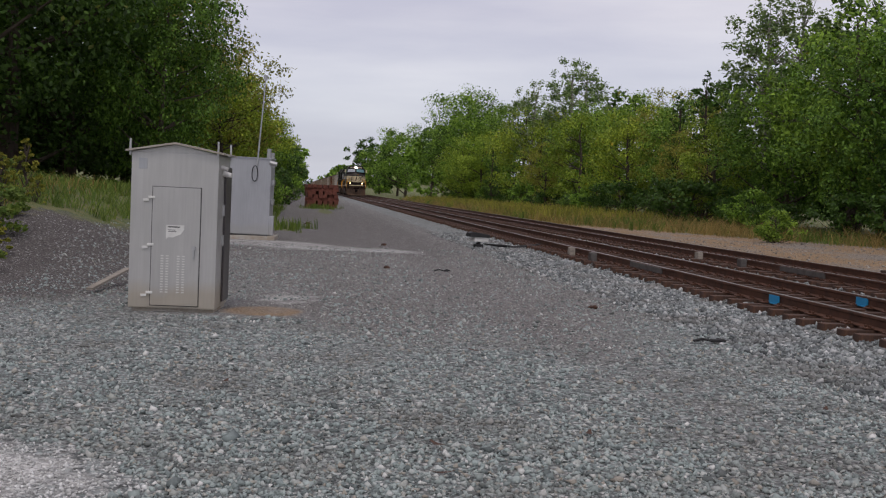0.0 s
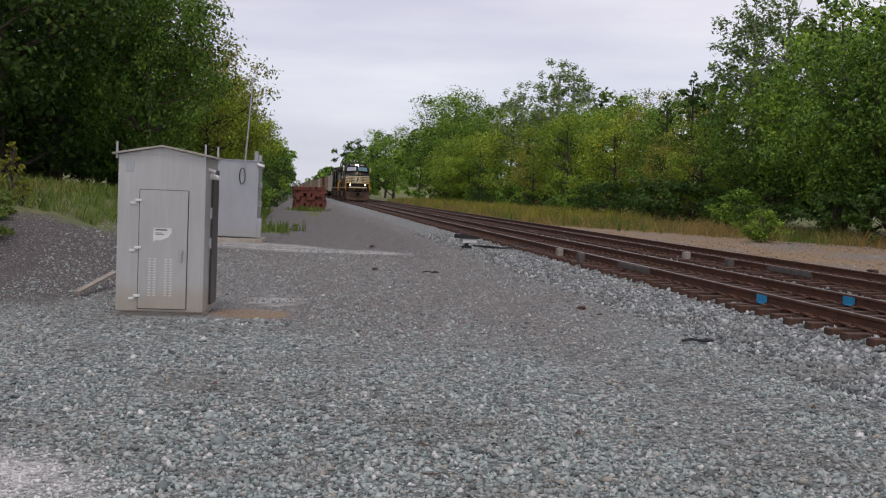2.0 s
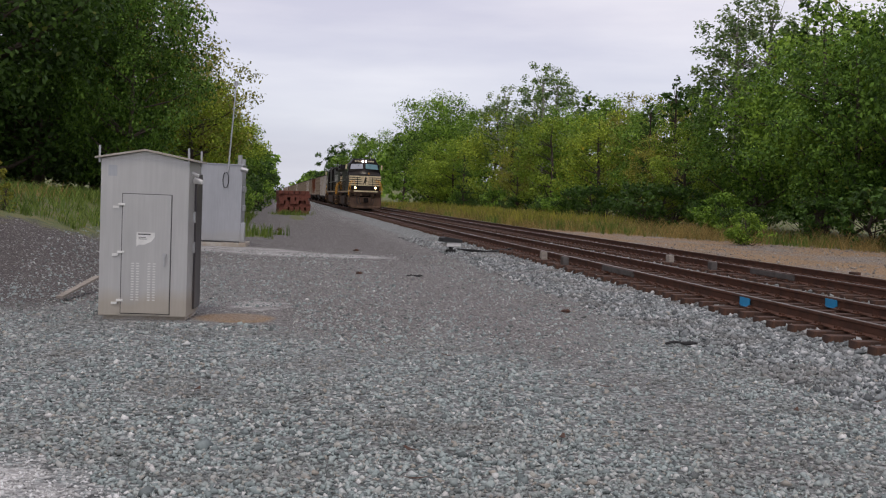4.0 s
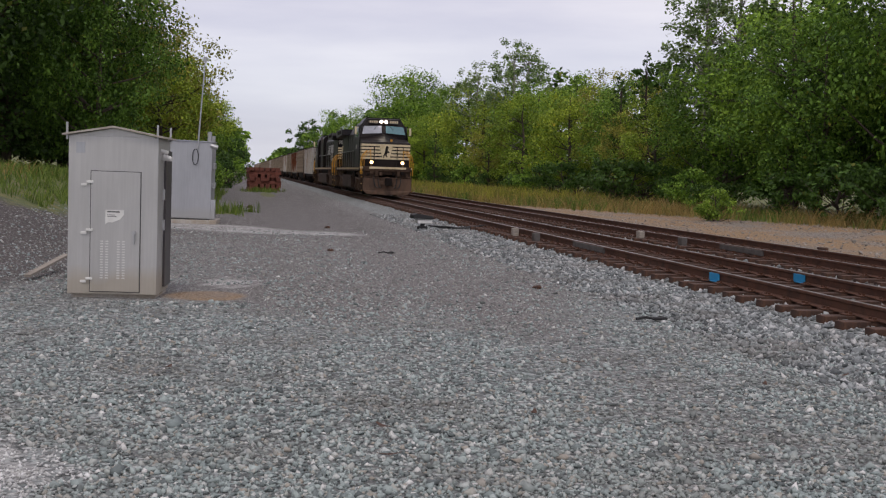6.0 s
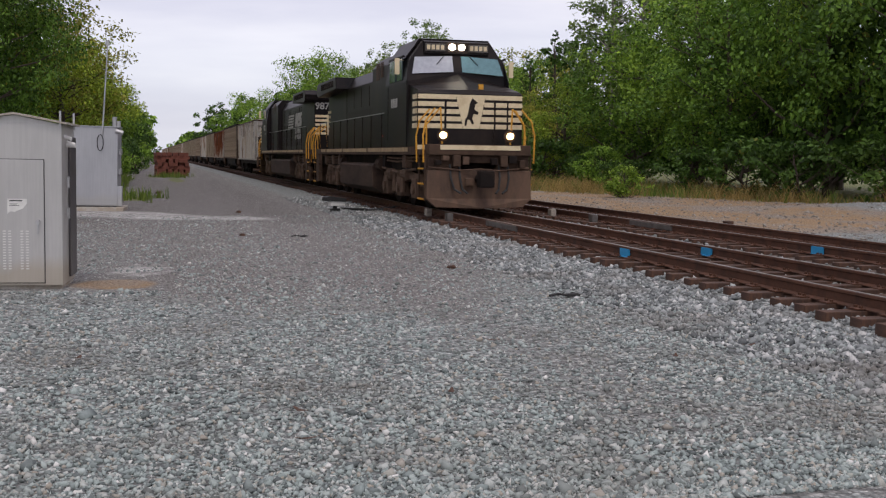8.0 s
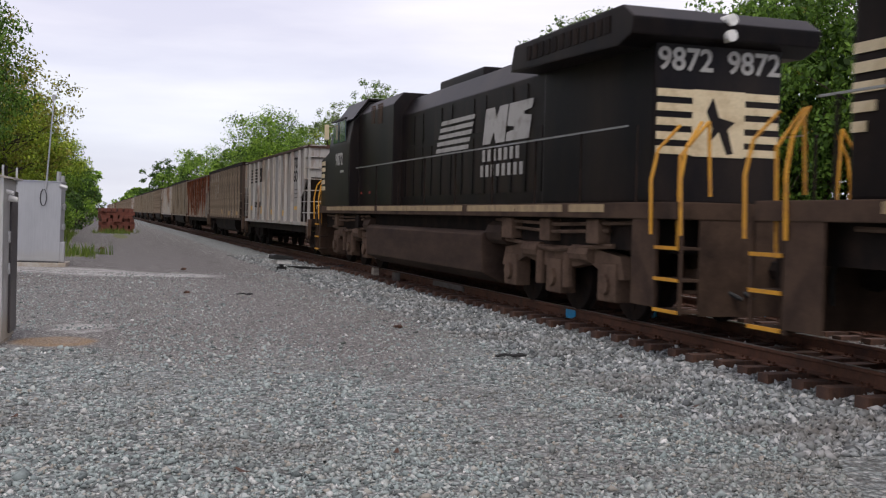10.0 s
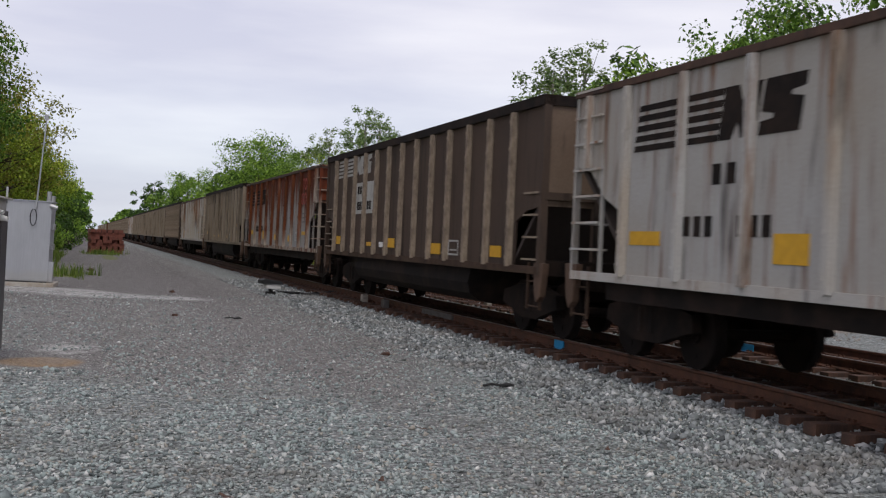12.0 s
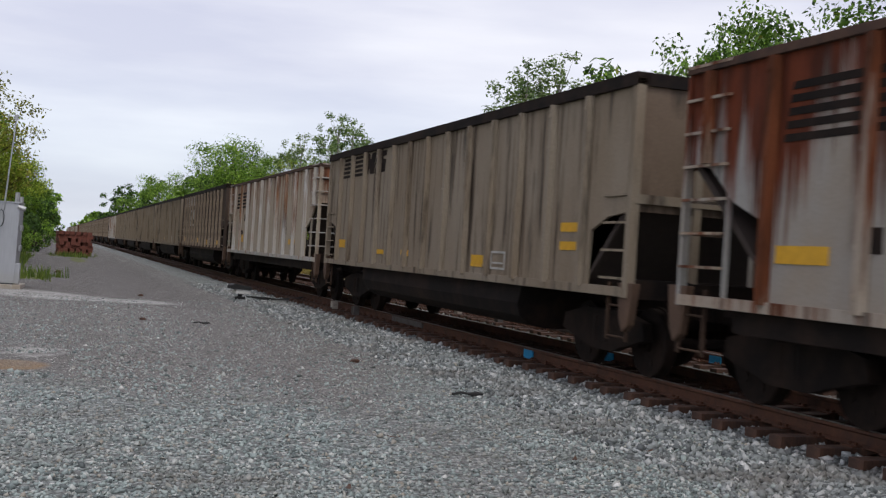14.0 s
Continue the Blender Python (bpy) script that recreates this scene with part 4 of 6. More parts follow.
def locomotive(number, lit, extra):
    """A wide-cab road engine 22.3 m long, cab end at y = 0 facing -y, rails at z = 0."""
    root = tagged(empty("locomotive"), "black diesel freight locomotive with white striped nose" + (", headlights lit" if lit else ", running long hood first"), "locomotive")
    W = 1.5
    bm = bmn()
    box(bm, -1.2, 1.2, 1.0, 21.6, 1.05, 1.5)
    part("underframe", bm, M_UNDER, root)
    bm = bmn()
    box(bm, -W, W, 0.75, 22.05, 1.5, 1.72, 0, 0.015)
    part("deck", bm, M_GRIME, root, "grimy walkway deck")
    for s in (-1, 1):
        bm = bmn()
        r = random.Random(2)
        y = 2.4
        while y < 19.8:
            n = r.uniform(0.9, 2.6)
            box(bm, s * W - 0.006, s * W + 0.006, y, min(y + n, 20), 1.585, 1.70)
            y += n + r.choice((0.03, 0.03, 0.25))
        part("sill_stripe", bm, M_SILL, root, "dirty cream sill stripe")
    # nose
    bm = bmn()
    prof = [(1.35, 1.72), (1.35, 3.16), (1.46, 3.28), (2.1, 3.55), (2.75, 3.8), (2.75, 1.72)]
    for q in (-1, 1):
        prism(bm, prof, 0, q * 1.48, "x")
    for v in bm.verts:
        if abs(v.co.x) > 1 and v.co.z > 3.2:
            v.co.z = 3.2 + (v.co.z - 3.2) * 0.45
            v.co.x *= 0.965
    bmesh.ops.remove_doubles(bm, verts=bm.verts, dist=0.002)
    nose = part("nose", bm, M_BLACK, root)
    # cab
    bm = bmn()
    prism(bm, [(-1.5, 1.72), (-1.5, 3.55), (-1.4, 4.15), (-0.98, 4.72), (0.98, 4.72), (1.4, 4.15), (1.5, 3.55), (1.5, 1.72)], 2.6, 5.5, "y", 0, 0.03)
    for v in bm.verts:
        if v.co.y < 3.5 and v.co.z > 3.6:
            v.co.y += (v.co.z - 3.6) * 0.4
    cab = part("cab", bm, M_BLACK, root)
    bm = bmn()
    prism(bm, [(-1.42, 4.2), (-1.0, 4.75), (1.0, 4.75), (1.42, 4.2), (1.45, 4.2), (1.02, 4.79), (-1.02, 4.79), (-1.45, 4.2)], 3.15, 5.6, "y")
    part("cab_roof", bm, M_BLACK, root)
    for s in (-1, 1):
        bm = bmn()
        q = [(s * 0.13, 3.84), (s * 1.33, 3.76), (s * 1.22, 4.24), (s * 0.13, 4.3)]

        def slant(z):
            return 2.6 + (z - 3.6) * 0.4
        A = [bm.verts.new((x, slant(z) - 0.02, z)) for x, z in q]
        B = [bm.verts.new((x, slant(z) + 0.02, z)) for x, z in q]
        for f in [A, B[::-1]] + [(A[i], B[i], B[(i + 1) % 4], A[(i + 1) % 4]) for i in range(4)]:
            bm.faces.new(f)
        bmesh.ops.recalc_face_normals(bm, faces=bm.faces)
        part("windscreen", bm, M_SCREEN if s < 0 else M_TEAL, cab, "windscreen pane with the sky reflection in its base colour")
        bm = bmn()
        pipe(bm, [(s * 0.35, 2.85, 4.32), (s * 0.6, 2.74, 4.05)], 0.014)
        part("wiper", bm, M_RUBBER, cab)
        for y0, y1 in ((3.2, 3.85), (4.1, 4.85)):
            bm = bmn()
            box(bm, s * 1.5 - 0.012, s * 1.5 + 0.012, y0, y1, 3.6, 4.22, 0, 0.01)
            part("side_window", bm, M_GLASS, cab)
        bm = bmn()
        box(bm, s * 1.5 - 0.02, s * 1.5 + 0.05, 3.1, 4.95, 4.24, 4.29)
        part("window_hood", bm, M_BLACK, cab)
        bm = bmn()
        box(bm, s * 1.5 - 0.01, s * 1.5 + 0.012, 5.05, 5.42, 1.9, 3.5, 0, 0.008)
        part("cab_door", bm, M_BLACK, cab)
        bm = bmn()
        box(bm, s * 1.62, s * 1.75, 3.0, 3.06, 3.75, 4.2)
        pipe(bm, [(s * 1.5, 3.03, 4.15), (s * 1.65, 3.03, 4.15)], 0.012)
        part("mirror", bm, M_CREAM, cab)
    # headlight and number boards over the windscreen
    bm = bmn()
    prism(bm, [(3.0, 4.34), (2.84, 4.36), (2.84, 4.68), (3.1, 4.74)], -0.95, 0.95, "x")
    part("headlight_housing", bm, M_BLACK, cab)
    for s in (-1, 1):
        bm = bmn()
        rod(bm, (s * 0.14, 2.86, 4.54), (s * 0.14, 2.80, 4.54), 0.088, 14)
        part("headlight", bm, M_LAMP if lit else M_WHITE, cab, "lit headlight" if lit else "")
        bm = bmn()
        box(bm, s * 0.34 if s > 0 else -0.92, 0.92 if s > 0 else -0.34, 2.815, 2.845, 4.42, 4.63)
        nb = part("number_board", bm, M_GREYBOX, cab)
        bm = bmn()
        for k in range(4):
            x = s * 0.63 - 0.2 + k * 0.135
            box(bm, x - 0.045, x + 0.045, 2.807, 2.817, 4.46, 4.59)
        part("board_marks", bm, M_CREAM, nb)
    # nose markings: white bars with a plain emblem panel
    bands = []
    for k in range(5):
        z = 2.22 + k * 0.196
        bands += [(-1.47, -0.222 - 0.047 * k, 1.338, 1.352, z, z + 0.126), (0.262 + 0.039 * k, 1.47, 1.338, 1.352, z, z + 0.126)]
        bands += [(q * 1.484 - 0.005, q * 1.484 + 0.005, 1.40, 1.95 - 0.03 * (k % 3), z, z + 0.13) for q in (-1, 1)]
    each_box("stripe", bands, M_CREAM, nose, "cream white stripe")
    bm = bmn()
    prism(bm, [(-0.2, 2.22), (0.24, 2.22), (0.42, 3.13), (-0.42, 3.13)], 1.332, 1.351, "y")
    em = part("emblem_panel", bm, M_CREAM, nose, "white panel with plain dark emblem shape")
    bm = bmn()
    prism(bm, [(-0.17, 2.3), (-0.16, 2.46), (-0.1, 2.55), (-0.06, 2.72), (-0.03, 2.9), (0.04, 3.05), (0.1, 3.0), (0.2, 2.92), (0.12, 2.88), (0.1, 2.74), (0.22, 2.67), (0.2, 2.6), (0.08, 2.62), (0.04, 2.5), (0.1, 2.36), (0.04, 2.34), (-0.03, 2.46), (-0.09, 2.46), (-0.12, 2.3)], 1.326, 1.3335, "y")
    part("emblem", bm, M_BLACK, em)
    bm = bmn()
    box(bm, -0.74, -0.68, 1.325, 1.352, 1.8, 3.0)
    box(bm, 0.66, 0.71, 1.325, 1.352, 1.8, 3.0)
    box(bm, 1.03, 1.07, 1.325, 1.352, 1.8, 3.0)
    part("door_seam", bm, M_BLACK, nose)
    bm = bmn()
    box(bm, 0.28, 0.4, 1.5, 1.6, 3.3, 3.44)
    part("nose_plate", bm, M_YELLOW, nose)
    # front platform, pilot, coupler
    bm = bmn()
    prism(bm, [(0.35, 1.5), (0.35, 1.78), (1.3, 1.78), (1.3, 1.5)], -1.4, 1.4, "x", 0, 0.03)
    part("anticlimber", bm, M_GRIME, root)
    bm = bmn()
    box(bm, -1.1, 1.1, 0.335, 0.352, 1.64, 1.76)
    for s in (-1, 1):
        box(bm, s * 1.46 - 0.16, s * 1.46 + 0.04, 0.72, 0.76, 1.64, 1.76)
    part("end_stripe", bm, M_CREAM, root)
    bm = bmn()
    prism(bm, [(-1.42, 1.1), (-1.45, 0.35), (-1.2, 0.13), (0, 0.1), (1.2, 0.13), (1.45, 0.35), (1.42, 1.1)], 0.42, 0.62, "y", 0, 0.02)
    for v in bm.verts:
        if v.co.z < 0.7:
            v.co.y -= 0.22 * (1 - abs(v.co.x) / 1.6)
    part("plough", bm, M_PLOW, root, "mud-brown snow plough")
    bm = bmn()
    prism(bm, [(-1.4, 1.1), (-1.4, 1.5), (1.4, 1.5), (1.4, 1.1), (0.5, 1.1), (0.5, 1.3), (-0.5, 1.3), (-0.5, 1.1)], 0.5, 0.7, "y")
    box(bm, -0.75, -0.55, 0.3, 0.5, 1.2, 1.5, 0, 0.03)
    box(bm, 0.55, 0.75, 0.3, 0.5, 1.2, 1.5, 0, 0.03)
    part("pilot", bm, M_GRIME, root)
    for yy, d in ((0.5, -1), (21.8, 1)):
        bm = bmn()
        rod(bm, (0, yy, 0.88), (0, yy + d * 0.55, 0.88), 0.14, 8)
        box(bm, -0.2, 0.2, yy + d * 0.65 - 0.18, yy + d * 0.65 + 0.18, 0.66, 1.1, 0, 0.06)
        part("coupler", bm, M_UNDER, root)
        for k in (-0.8, -0.55, 0.55, 0.8):
            bm = bmn()
            pipe(bm, [(k, yy, 1.25), (k, yy + d * 0.14, 0.9), (k * 0.9, yy + d * 0.2, 0.6), (k * 0.7, yy + d * 0.32, 0.5)], 0.03)
            part("hose", bm, M_RUBBER, root)
    bm = bmn()
    pipe(bm, [(-1.38, 0.44, 1.18), (-0.5, 0.36, 1.1), (0.0, 0.3, 1.14), (0.5, 0.36, 1.1), (1.38, 0.44, 1.18)], 0.022)
    part("uncoupling_lever", bm, M_PLOW, root)
    r = random.Random(4)
    for x, z in ((-1.15, 1.3), (-0.95, 1.42), (-0.4, 1.36), (0.38, 1.34), (0.9, 1.4), (1.16, 1.28), (-0.3, 0.8), (0.3, 0.82)):
        w, h = r.uniform(0.06, 0.12), r.uniform(0.06, 0.11)
        part("pilot_fitting", box(bmn(), x - w, x + w, 0.3, 0.5, z - h, z + h, 0, 0.025), r.choice((M_PLOW, M_UNDER, M_GRIME)), root)
    for s in (-1, 1):
        bm = bmn()
        for z, y0, y1 in ((1.44, 1.6, 7.2), (1.34, 2.4, 6.6), (1.44, 15.4, 20.6), (1.32, 16.0, 19.8)):
            pipe(bm, [(s * 1.3, y0, z), (s * 1.34, (y0 + y1) / 2, z - 0.05), (s * 1.3, y1, z)], 0.03)
        part("air_pipe", bm, M_TRUCK, root)
        for y in (3.1, 5.9, 15.8, 17.4, 19.2):
            part("sand_box", box(bmn(), s * 1.28 - 0.12, s * 1.28 + 0.12, y, y + 0.42, 1.12, 1.48, 0, 0.03), M_TRUCK if y != 5.9 else M_UNDER, root)
    for s in (-1, 1):
        bm = bmn()
        rod(bm, (s * 0.93, 0.72, 2.02), (s * 0.93, 0.98, 2.02), 0.16, 14, 0.1)
        box(bm, s * 0.93 - 0.05, s * 0.93 + 0.05, 0.85, 0.95, 1.75, 1.95)
        dl = part("ditch_light_case", bm, M_GRIME, root)
        bm = bmn()
        rod(bm, (s * 0.93, 0.70, 2.02), (s * 0.93, 0.73, 2.02), 0.095, 14)
        part("ditch_light", bm, M_DITCH if lit else M_WHITE, dl)
    # steps and grab rails at the four corners
    each_box("end_plate", [(-1.15, 1.15, 22.0, 22.04, 0.28, 1.5)], M_GRIME, root, "dusty brown end plate")
    each_box("step_panel", [(s * 1.47 - 0.015, s * 1.47 + 0.015, 20.85, 21.5, 0.36, 1.5) for s in (-1, 1)], M_GRIME, root, "dusty brown stairwell panel")
    for yy, d in ((0.85, -1), (21.82, 1)):
        for s in (-1, 1):
            bm = bmn()
            for z in (0.32, 0.72, 1.12):
                box(bm, s * 1.5 - (0.32 if s > 0 else 0.0), s * 1.5 + (0.0 if s > 0 else 0.32), yy - 0.3, yy + 0.3, z, z + 0.035)
            box(bm, s * 1.46 - 0.02, s * 1.46 + 0.02, yy + d * 0.28, yy + d * 0.32, 0.3, 1.55)
            box(bm, s * 1.46 - 0.02, s * 1.46 + 0.02, yy - d * 0.36, yy - d * 0.30, 0.3, 1.55)
            part("step", bm, M_GRIME, root)
            bm = bmn()
            for z in (0.32, 0.72, 1.12):
                box(bm, s * 1.5 - 0.012, s * 1.5 + 0.012, yy - 0.3, yy + 0.3, z - 0.004, z + 0.04)
            part("step_edge", bm, M_YELLOW, root)
            for e in (-0.38, 0.38):
                handrail(root, [(s * 1.52, yy + e, 1.3), (s * 1.54, yy + e, 2.0), (s * 1.46, yy + e * 0.95, 2.4), (s * 1.2, yy + e * 0.7, 2.72)], 0.023)
            handrail(root, [(s * 1.35, yy + d * 0.02, 1.1), (s * 1.37, yy + d * 0.05, 2.3), (s * 1.0, yy + d * 0.1, 2.75), (s * 0.95, yy + d * 0.1, 1.8)], 0.022)
    # long hood
    bm = bmn()
    prism(bm, [(-1.0, 1.72), (-1.0, 4.0), (-0.72, 4.45), (0.72, 4.45), (1.0, 4.0), (1.0, 1.72)], 5.5, 16.6, "y", 0, 0.03)
    hood = part("long_hood", bm, M_BLACK, root)
    bm = bmn()
    prism(bm, [(-1.25, 1.72), (-1.25, 4.3), (-1.0, 4.6), (1.0, 4.6), (1.25, 4.3), (1.25, 1.72)], 5.55, 9.0, "y", 0, 0.03)
    part("blower_cabinet", bm, M_BLACK, root)
    bm = bmn()
    tail = 20.5 if number else 21.1
    prism(bm, [(-1.02, 1.72), (-1.02, 4.05), (1.02, 4.05), (1.02, 1.72)], 16.55, tail, "y", 0, 0.05)
    rear = part("radiator_section", bm, M_BLACK, root)
    bm = bmn()
    prism(bm, [(16.2, 4.02), (16.35, 4.46), (tail - 0.1, 4.46), (tail + 0.25, 4.25), (tail + 0.2, 4.02), (tail - 0.2, 3.9)], -1.5, 1.5, "x", 0, 0.03)
    wing = part("radiator_wing", bm, M_BLACK, root, "overhanging black radiator wing")
    bm = bmn()
    for s in (-1, 1):
        for k in range(12):
            box(bm, s * 1.5 - 0.012, s * 1.5 + 0.012, 16.9 + k * 0.27, 17.06 + k * 0.27, 4.12, 4.36)
    part("grille", bm, M_UNDER, wing)
    for k in range(3):
        bm = bmn()
        rod(bm, (0, 8.4 + k * 0.2, 4.44), (0, 8.4 + k * 0.2, 4.55), 0.3, 12)
        part("fan_cap", bm, M_BLACK, root)
    part("exhaust_housing", box(bmn(), -0.5, 0.5, 10.2, 12.8, 4.44, 4.72, 0, 0.05), M_BLACK, root)
    part("roof_hatch", box(bmn(), -0.35, 0.35, 13.3, 14.2, 4.44, 4.62, 0, 0.05), M_BLACK, root)
    each_box("access_door", [(q * 1.0 - 0.014, q * 1.0 + 0.014, 7.6 + k * 0.6, 8.16 + k * 0.6, 1.95, 3.1) for q in (-1, 1) for k in range(15)], M_DOOR, hood)
    each_box("access_door", [(q * 1.0 - 0.014, q * 1.0 + 0.014, 7.6 + k * 0.6, 8.16 + k * 0.6, 3.2, 3.9) for q in (-1, 1) for k in range(15) if k % 3 != 2], M_BLACK, hood)
    for s in (-1, 1):
        each_box("intake_louvre", [(s * 1.25 - 0.02, s * 1.25 + 0.02, 7.0, 7.35, 3.95 + j * 0.055, 3.98 + j * 0.055) for j in range(9)], M_PLOW, hood, "rusty intake louvre")
        each_box("intake_louvre", [(s * 1.25 - 0.02, s * 1.25 + 0.02, 7.65, 8.1, 3.9 + j * 0.06, 3.935 + j * 0.06) for j in range(9)], M_PLOW, hood, "rusty intake louvre")
    # side lettering as plain slanted bars and blocks
    for s in (-1, 1):
        if number:
            def along(polys):
                return [[(q if s > 0 else 27.5 - q, z) for q, z in poly] for poly in polys]
            for poly in along([slanted(11.4, 13.25, 2.9 + k * 0.15, 2.99 + k * 0.15, 2.9, 0.5) for k in range(5)]):
                part("logo_bar", prism(bmn(), poly, s * 1.018 - 0.004, s * 1.018 + 0.004, "x"), M_LETTER, hood, "white slanted bar")
            for poly in along([notched(14.0, 2.92, 1.0, 0.7, True), notched(15.06, 2.92, 0.95, 0.7, False)]):
                part("logo_block", prism(bmn(), poly, s * 1.018 - 0.004, s * 1.018 + 0.004, "x"), M_LETTER, hood, "white notched block")
            for poly in along(bars_row(14.0, 2.58, 0.23, 0.13, 0.25, 7) + bars_row(13.92, 2.28, 0.23, 0.13, 0.25, 8)):
                part("name_bar", prism(bmn(), poly, s * 1.018 - 0.004, s * 1.018 + 0.004, "x"), M_LETTER, hood)
        else:
            each_box("number_mark", [(s * 1.512 - 0.004, s * 1.512 + 0.004, 3.75 + k * 0.22, 3.9 + k * 0.22, 2.86, 3.12) for k in range(4)], M_LETTER, cab)
        bm = bmn()
        part("hand_bar", box(bmn(), s * 1.42 - 0.012, s * 1.42 + 0.012, 6.0, tail, 2.765, 2.79), M_STEEL, root)
        each_box("rail_post", [(s * 1.42 - 0.015, s * 1.42 + 0.015, 6.385 + k * 1.8, 6.415 + k * 1.8, 1.72, 2.77) for k in range(9)], M_UNDER, root)
        if number:
            side_text(number, 0.5, s * 1.512, 4.1, 2.93, s > 0, M_LETTER, cab, "road_number")
            bm = bmn()
            box(bm, s * 1.51 - 0.004, s * 1.51 + 0.004, 4.3, 4.75, 2.7, 2.77)
            part("small_marks", bm, M_LETTER, cab)
            o = side_text(number, 0.44, 0, 0, 0, False, M_LETTER, rear, "road_number")
            o.matrix_basis = pose(s * 0.55, tail + 0.012, 3.6, 90, 0, 180)
        if not number:
            each_box("rear_stripe", [(s * 1.035 - 0.01, s * 1.035 + 0.01, tail - 0.25 - 0.13 * k, tail - 0.03, 2.42 + k * 0.2, 2.53 + k * 0.2) for k in range(5)], M_CREAM, rear)
        each_box("red_plate", [(s * 1.262 - 0.006, s * 1.262 + 0.006, y, y + 0.16, 2.05, 2.12) for y in (5.9, 6.9)], M_RED, root)
    each_box("end_stripe", [(-0.98, 0.98, tail - 0.005, tail + 0.012, 2.42 + k * 0.2, 2.53 + k * 0.2) for k in range(5)], M_CREAM, rear)
    bm = bmn()
    prism(bm, [(-0.42, 2.4), (0.42, 2.4), (0.42, 3.34), (-0.42, 3.34)], tail, tail + 0.016, "y")
    part("end_panel", bm, M_CREAM, rear)
    bm = bmn()
    prism(bm, [(-0.24, 2.46), (-0.14, 2.8), (-0.26, 2.9), (0.0, 2.96), (0.1, 3.24), (0.2, 3.04), (0.1, 2.8), (0.14, 2.6), (0.0, 2.76), (-0.14, 2.44)], tail + 0.014, tail + 0.022, "y")
    part("end_emblem", bm, M_BLACK, rear)
    for z in (4.08, 4.3):
        bm = bmn()
        rod(bm, (0, tail + 0.1, z), (0, tail + 0.3, z), 0.085, 12)
        part("rear_headlight", bm, M_WHITE, rear)
    # fuel tank
    bm = bmn()
    prism(bm, [(-1.05, 0.24), (-1.46, 0.44), (-1.48, 1.14), (-1.38, 1.22), (1.38, 1.22), (1.48, 1.14), (1.46, 0.44), (1.05, 0.24)], 7.6, 15.1, "y", 0, 0.03)
    part("fuel_tank", bm, M_TANK, root, "grimy brown fuel tank")
    for s in (-1, 1):
        for y0, y1 in ((6.9, 7.55), (15.15, 15.8)):
            bm = bmn()
            rod(bm, (s * 1.2, y0, 1.2), (s * 1.2, y1, 1.2), 0.22, 10)
            part("air_reservoir", bm, M_TANK, root)
    wheels = loco_truck(root, 4.6)

    def longer(y):
        return y + extra * float(np.clip((y - 7.6) / 9.0, 0, 1))
    still = Matrix.Identity(4)
    for o in list(root.children_recursive):
        if o.matrix_basis == still:
            for v in o.data.vertices:
                v.co.y = longer(v.co.y)
        else:
            m = o.matrix_basis.copy()
            m.translation.y = longer(m.translation.y)
            o.matrix_basis = m
    return root, wheels + loco_truck(root, 17.7 + extra)


CAR = 17.4


def car_truck(root, yc):
    bm = bmn()
    for s in (-1, 1):
        x = s * 1.0
        prism(bm, [(yc - 1.2, 0.5), (yc - 1.15, 0.72), (yc - 0.5, 0.85), (yc + 0.5, 0.85), (yc + 1.15, 0.72), (yc + 1.2, 0.5), (yc + 0.6, 0.36), (yc + 0.35, 0.28), (yc - 0.35, 0.28), (yc - 0.6, 0.36)], x - 0.07, x + 0.07, "x")
        for k in (-0.15, 0.15):
            rod(bm, (x, yc + k, 0.4), (x, yc + k, 0.75), 0.1, 8)
    box(bm, -1.0, 1.0, yc - 0.2, yc + 0.2, 0.6, 0.85)
    part("truck_frame", bm, M_UNDER, root)
    out = []
    for k in (-0.88, 0.88):
        w = part("wheelset", wheelset(0.46), M_UNDER, root)
        w.matrix_basis = pose(0, yc + k, 0.46)
        out.append((w, yc + k))
    return out


def end_gear(root, L, mat):
    """Couplers, end ladders and brake gear at both ends."""
    for y, d in ((0.75, -1), (L - 0.75, 1)):
        bm = bmn()
        rod(bm, (0, y, 0.88), (0, y + d * 0.55, 0.88), 0.11, 8)
        box(bm, -0.17, 0.17, y + d * 0.6 - 0.15, y + d * 0.6 + 0.15, 0.7, 1.06, 0, 0.05)
        part("coupler", bm, M_UNDER, root)
    bm = bmn()
    box(bm, -0.25, 0.25, 0.6, L - 0.6, 0.8, 1.12)
    box(bm, -1.45, 1.45, 0.55, 0.8, 1.05, 1.3)
    box(bm, -1.45, 1.45, L - 0.8, L - 0.55, 1.05, 1.3)
    part("centre_sill", bm, M_UNDER, root)
    for y, d in ((0.62, 1), (L - 0.62, -1)):
        for s in (-1, 1):
            bm = bmn()
            for z in (0.55, 0.95):
                pipe(bm, [(s * 1.5, y, z), (s * 1.5, y + d * 0.5, z)], 0.016)
            box(bm, s * 1.5 - 0.02, s * 1.5 + 0.02, y - 0.02, y + 0.02, 0.5, 1.25)
            box(bm, s * 1.5 - 0.02, s * 1.5 + 0.02, y + d * 0.5 - 0.02, y + d * 0.5 + 0.02, 0.5, 1.25)
            part("stirrup", bm, M_GRIME, root)


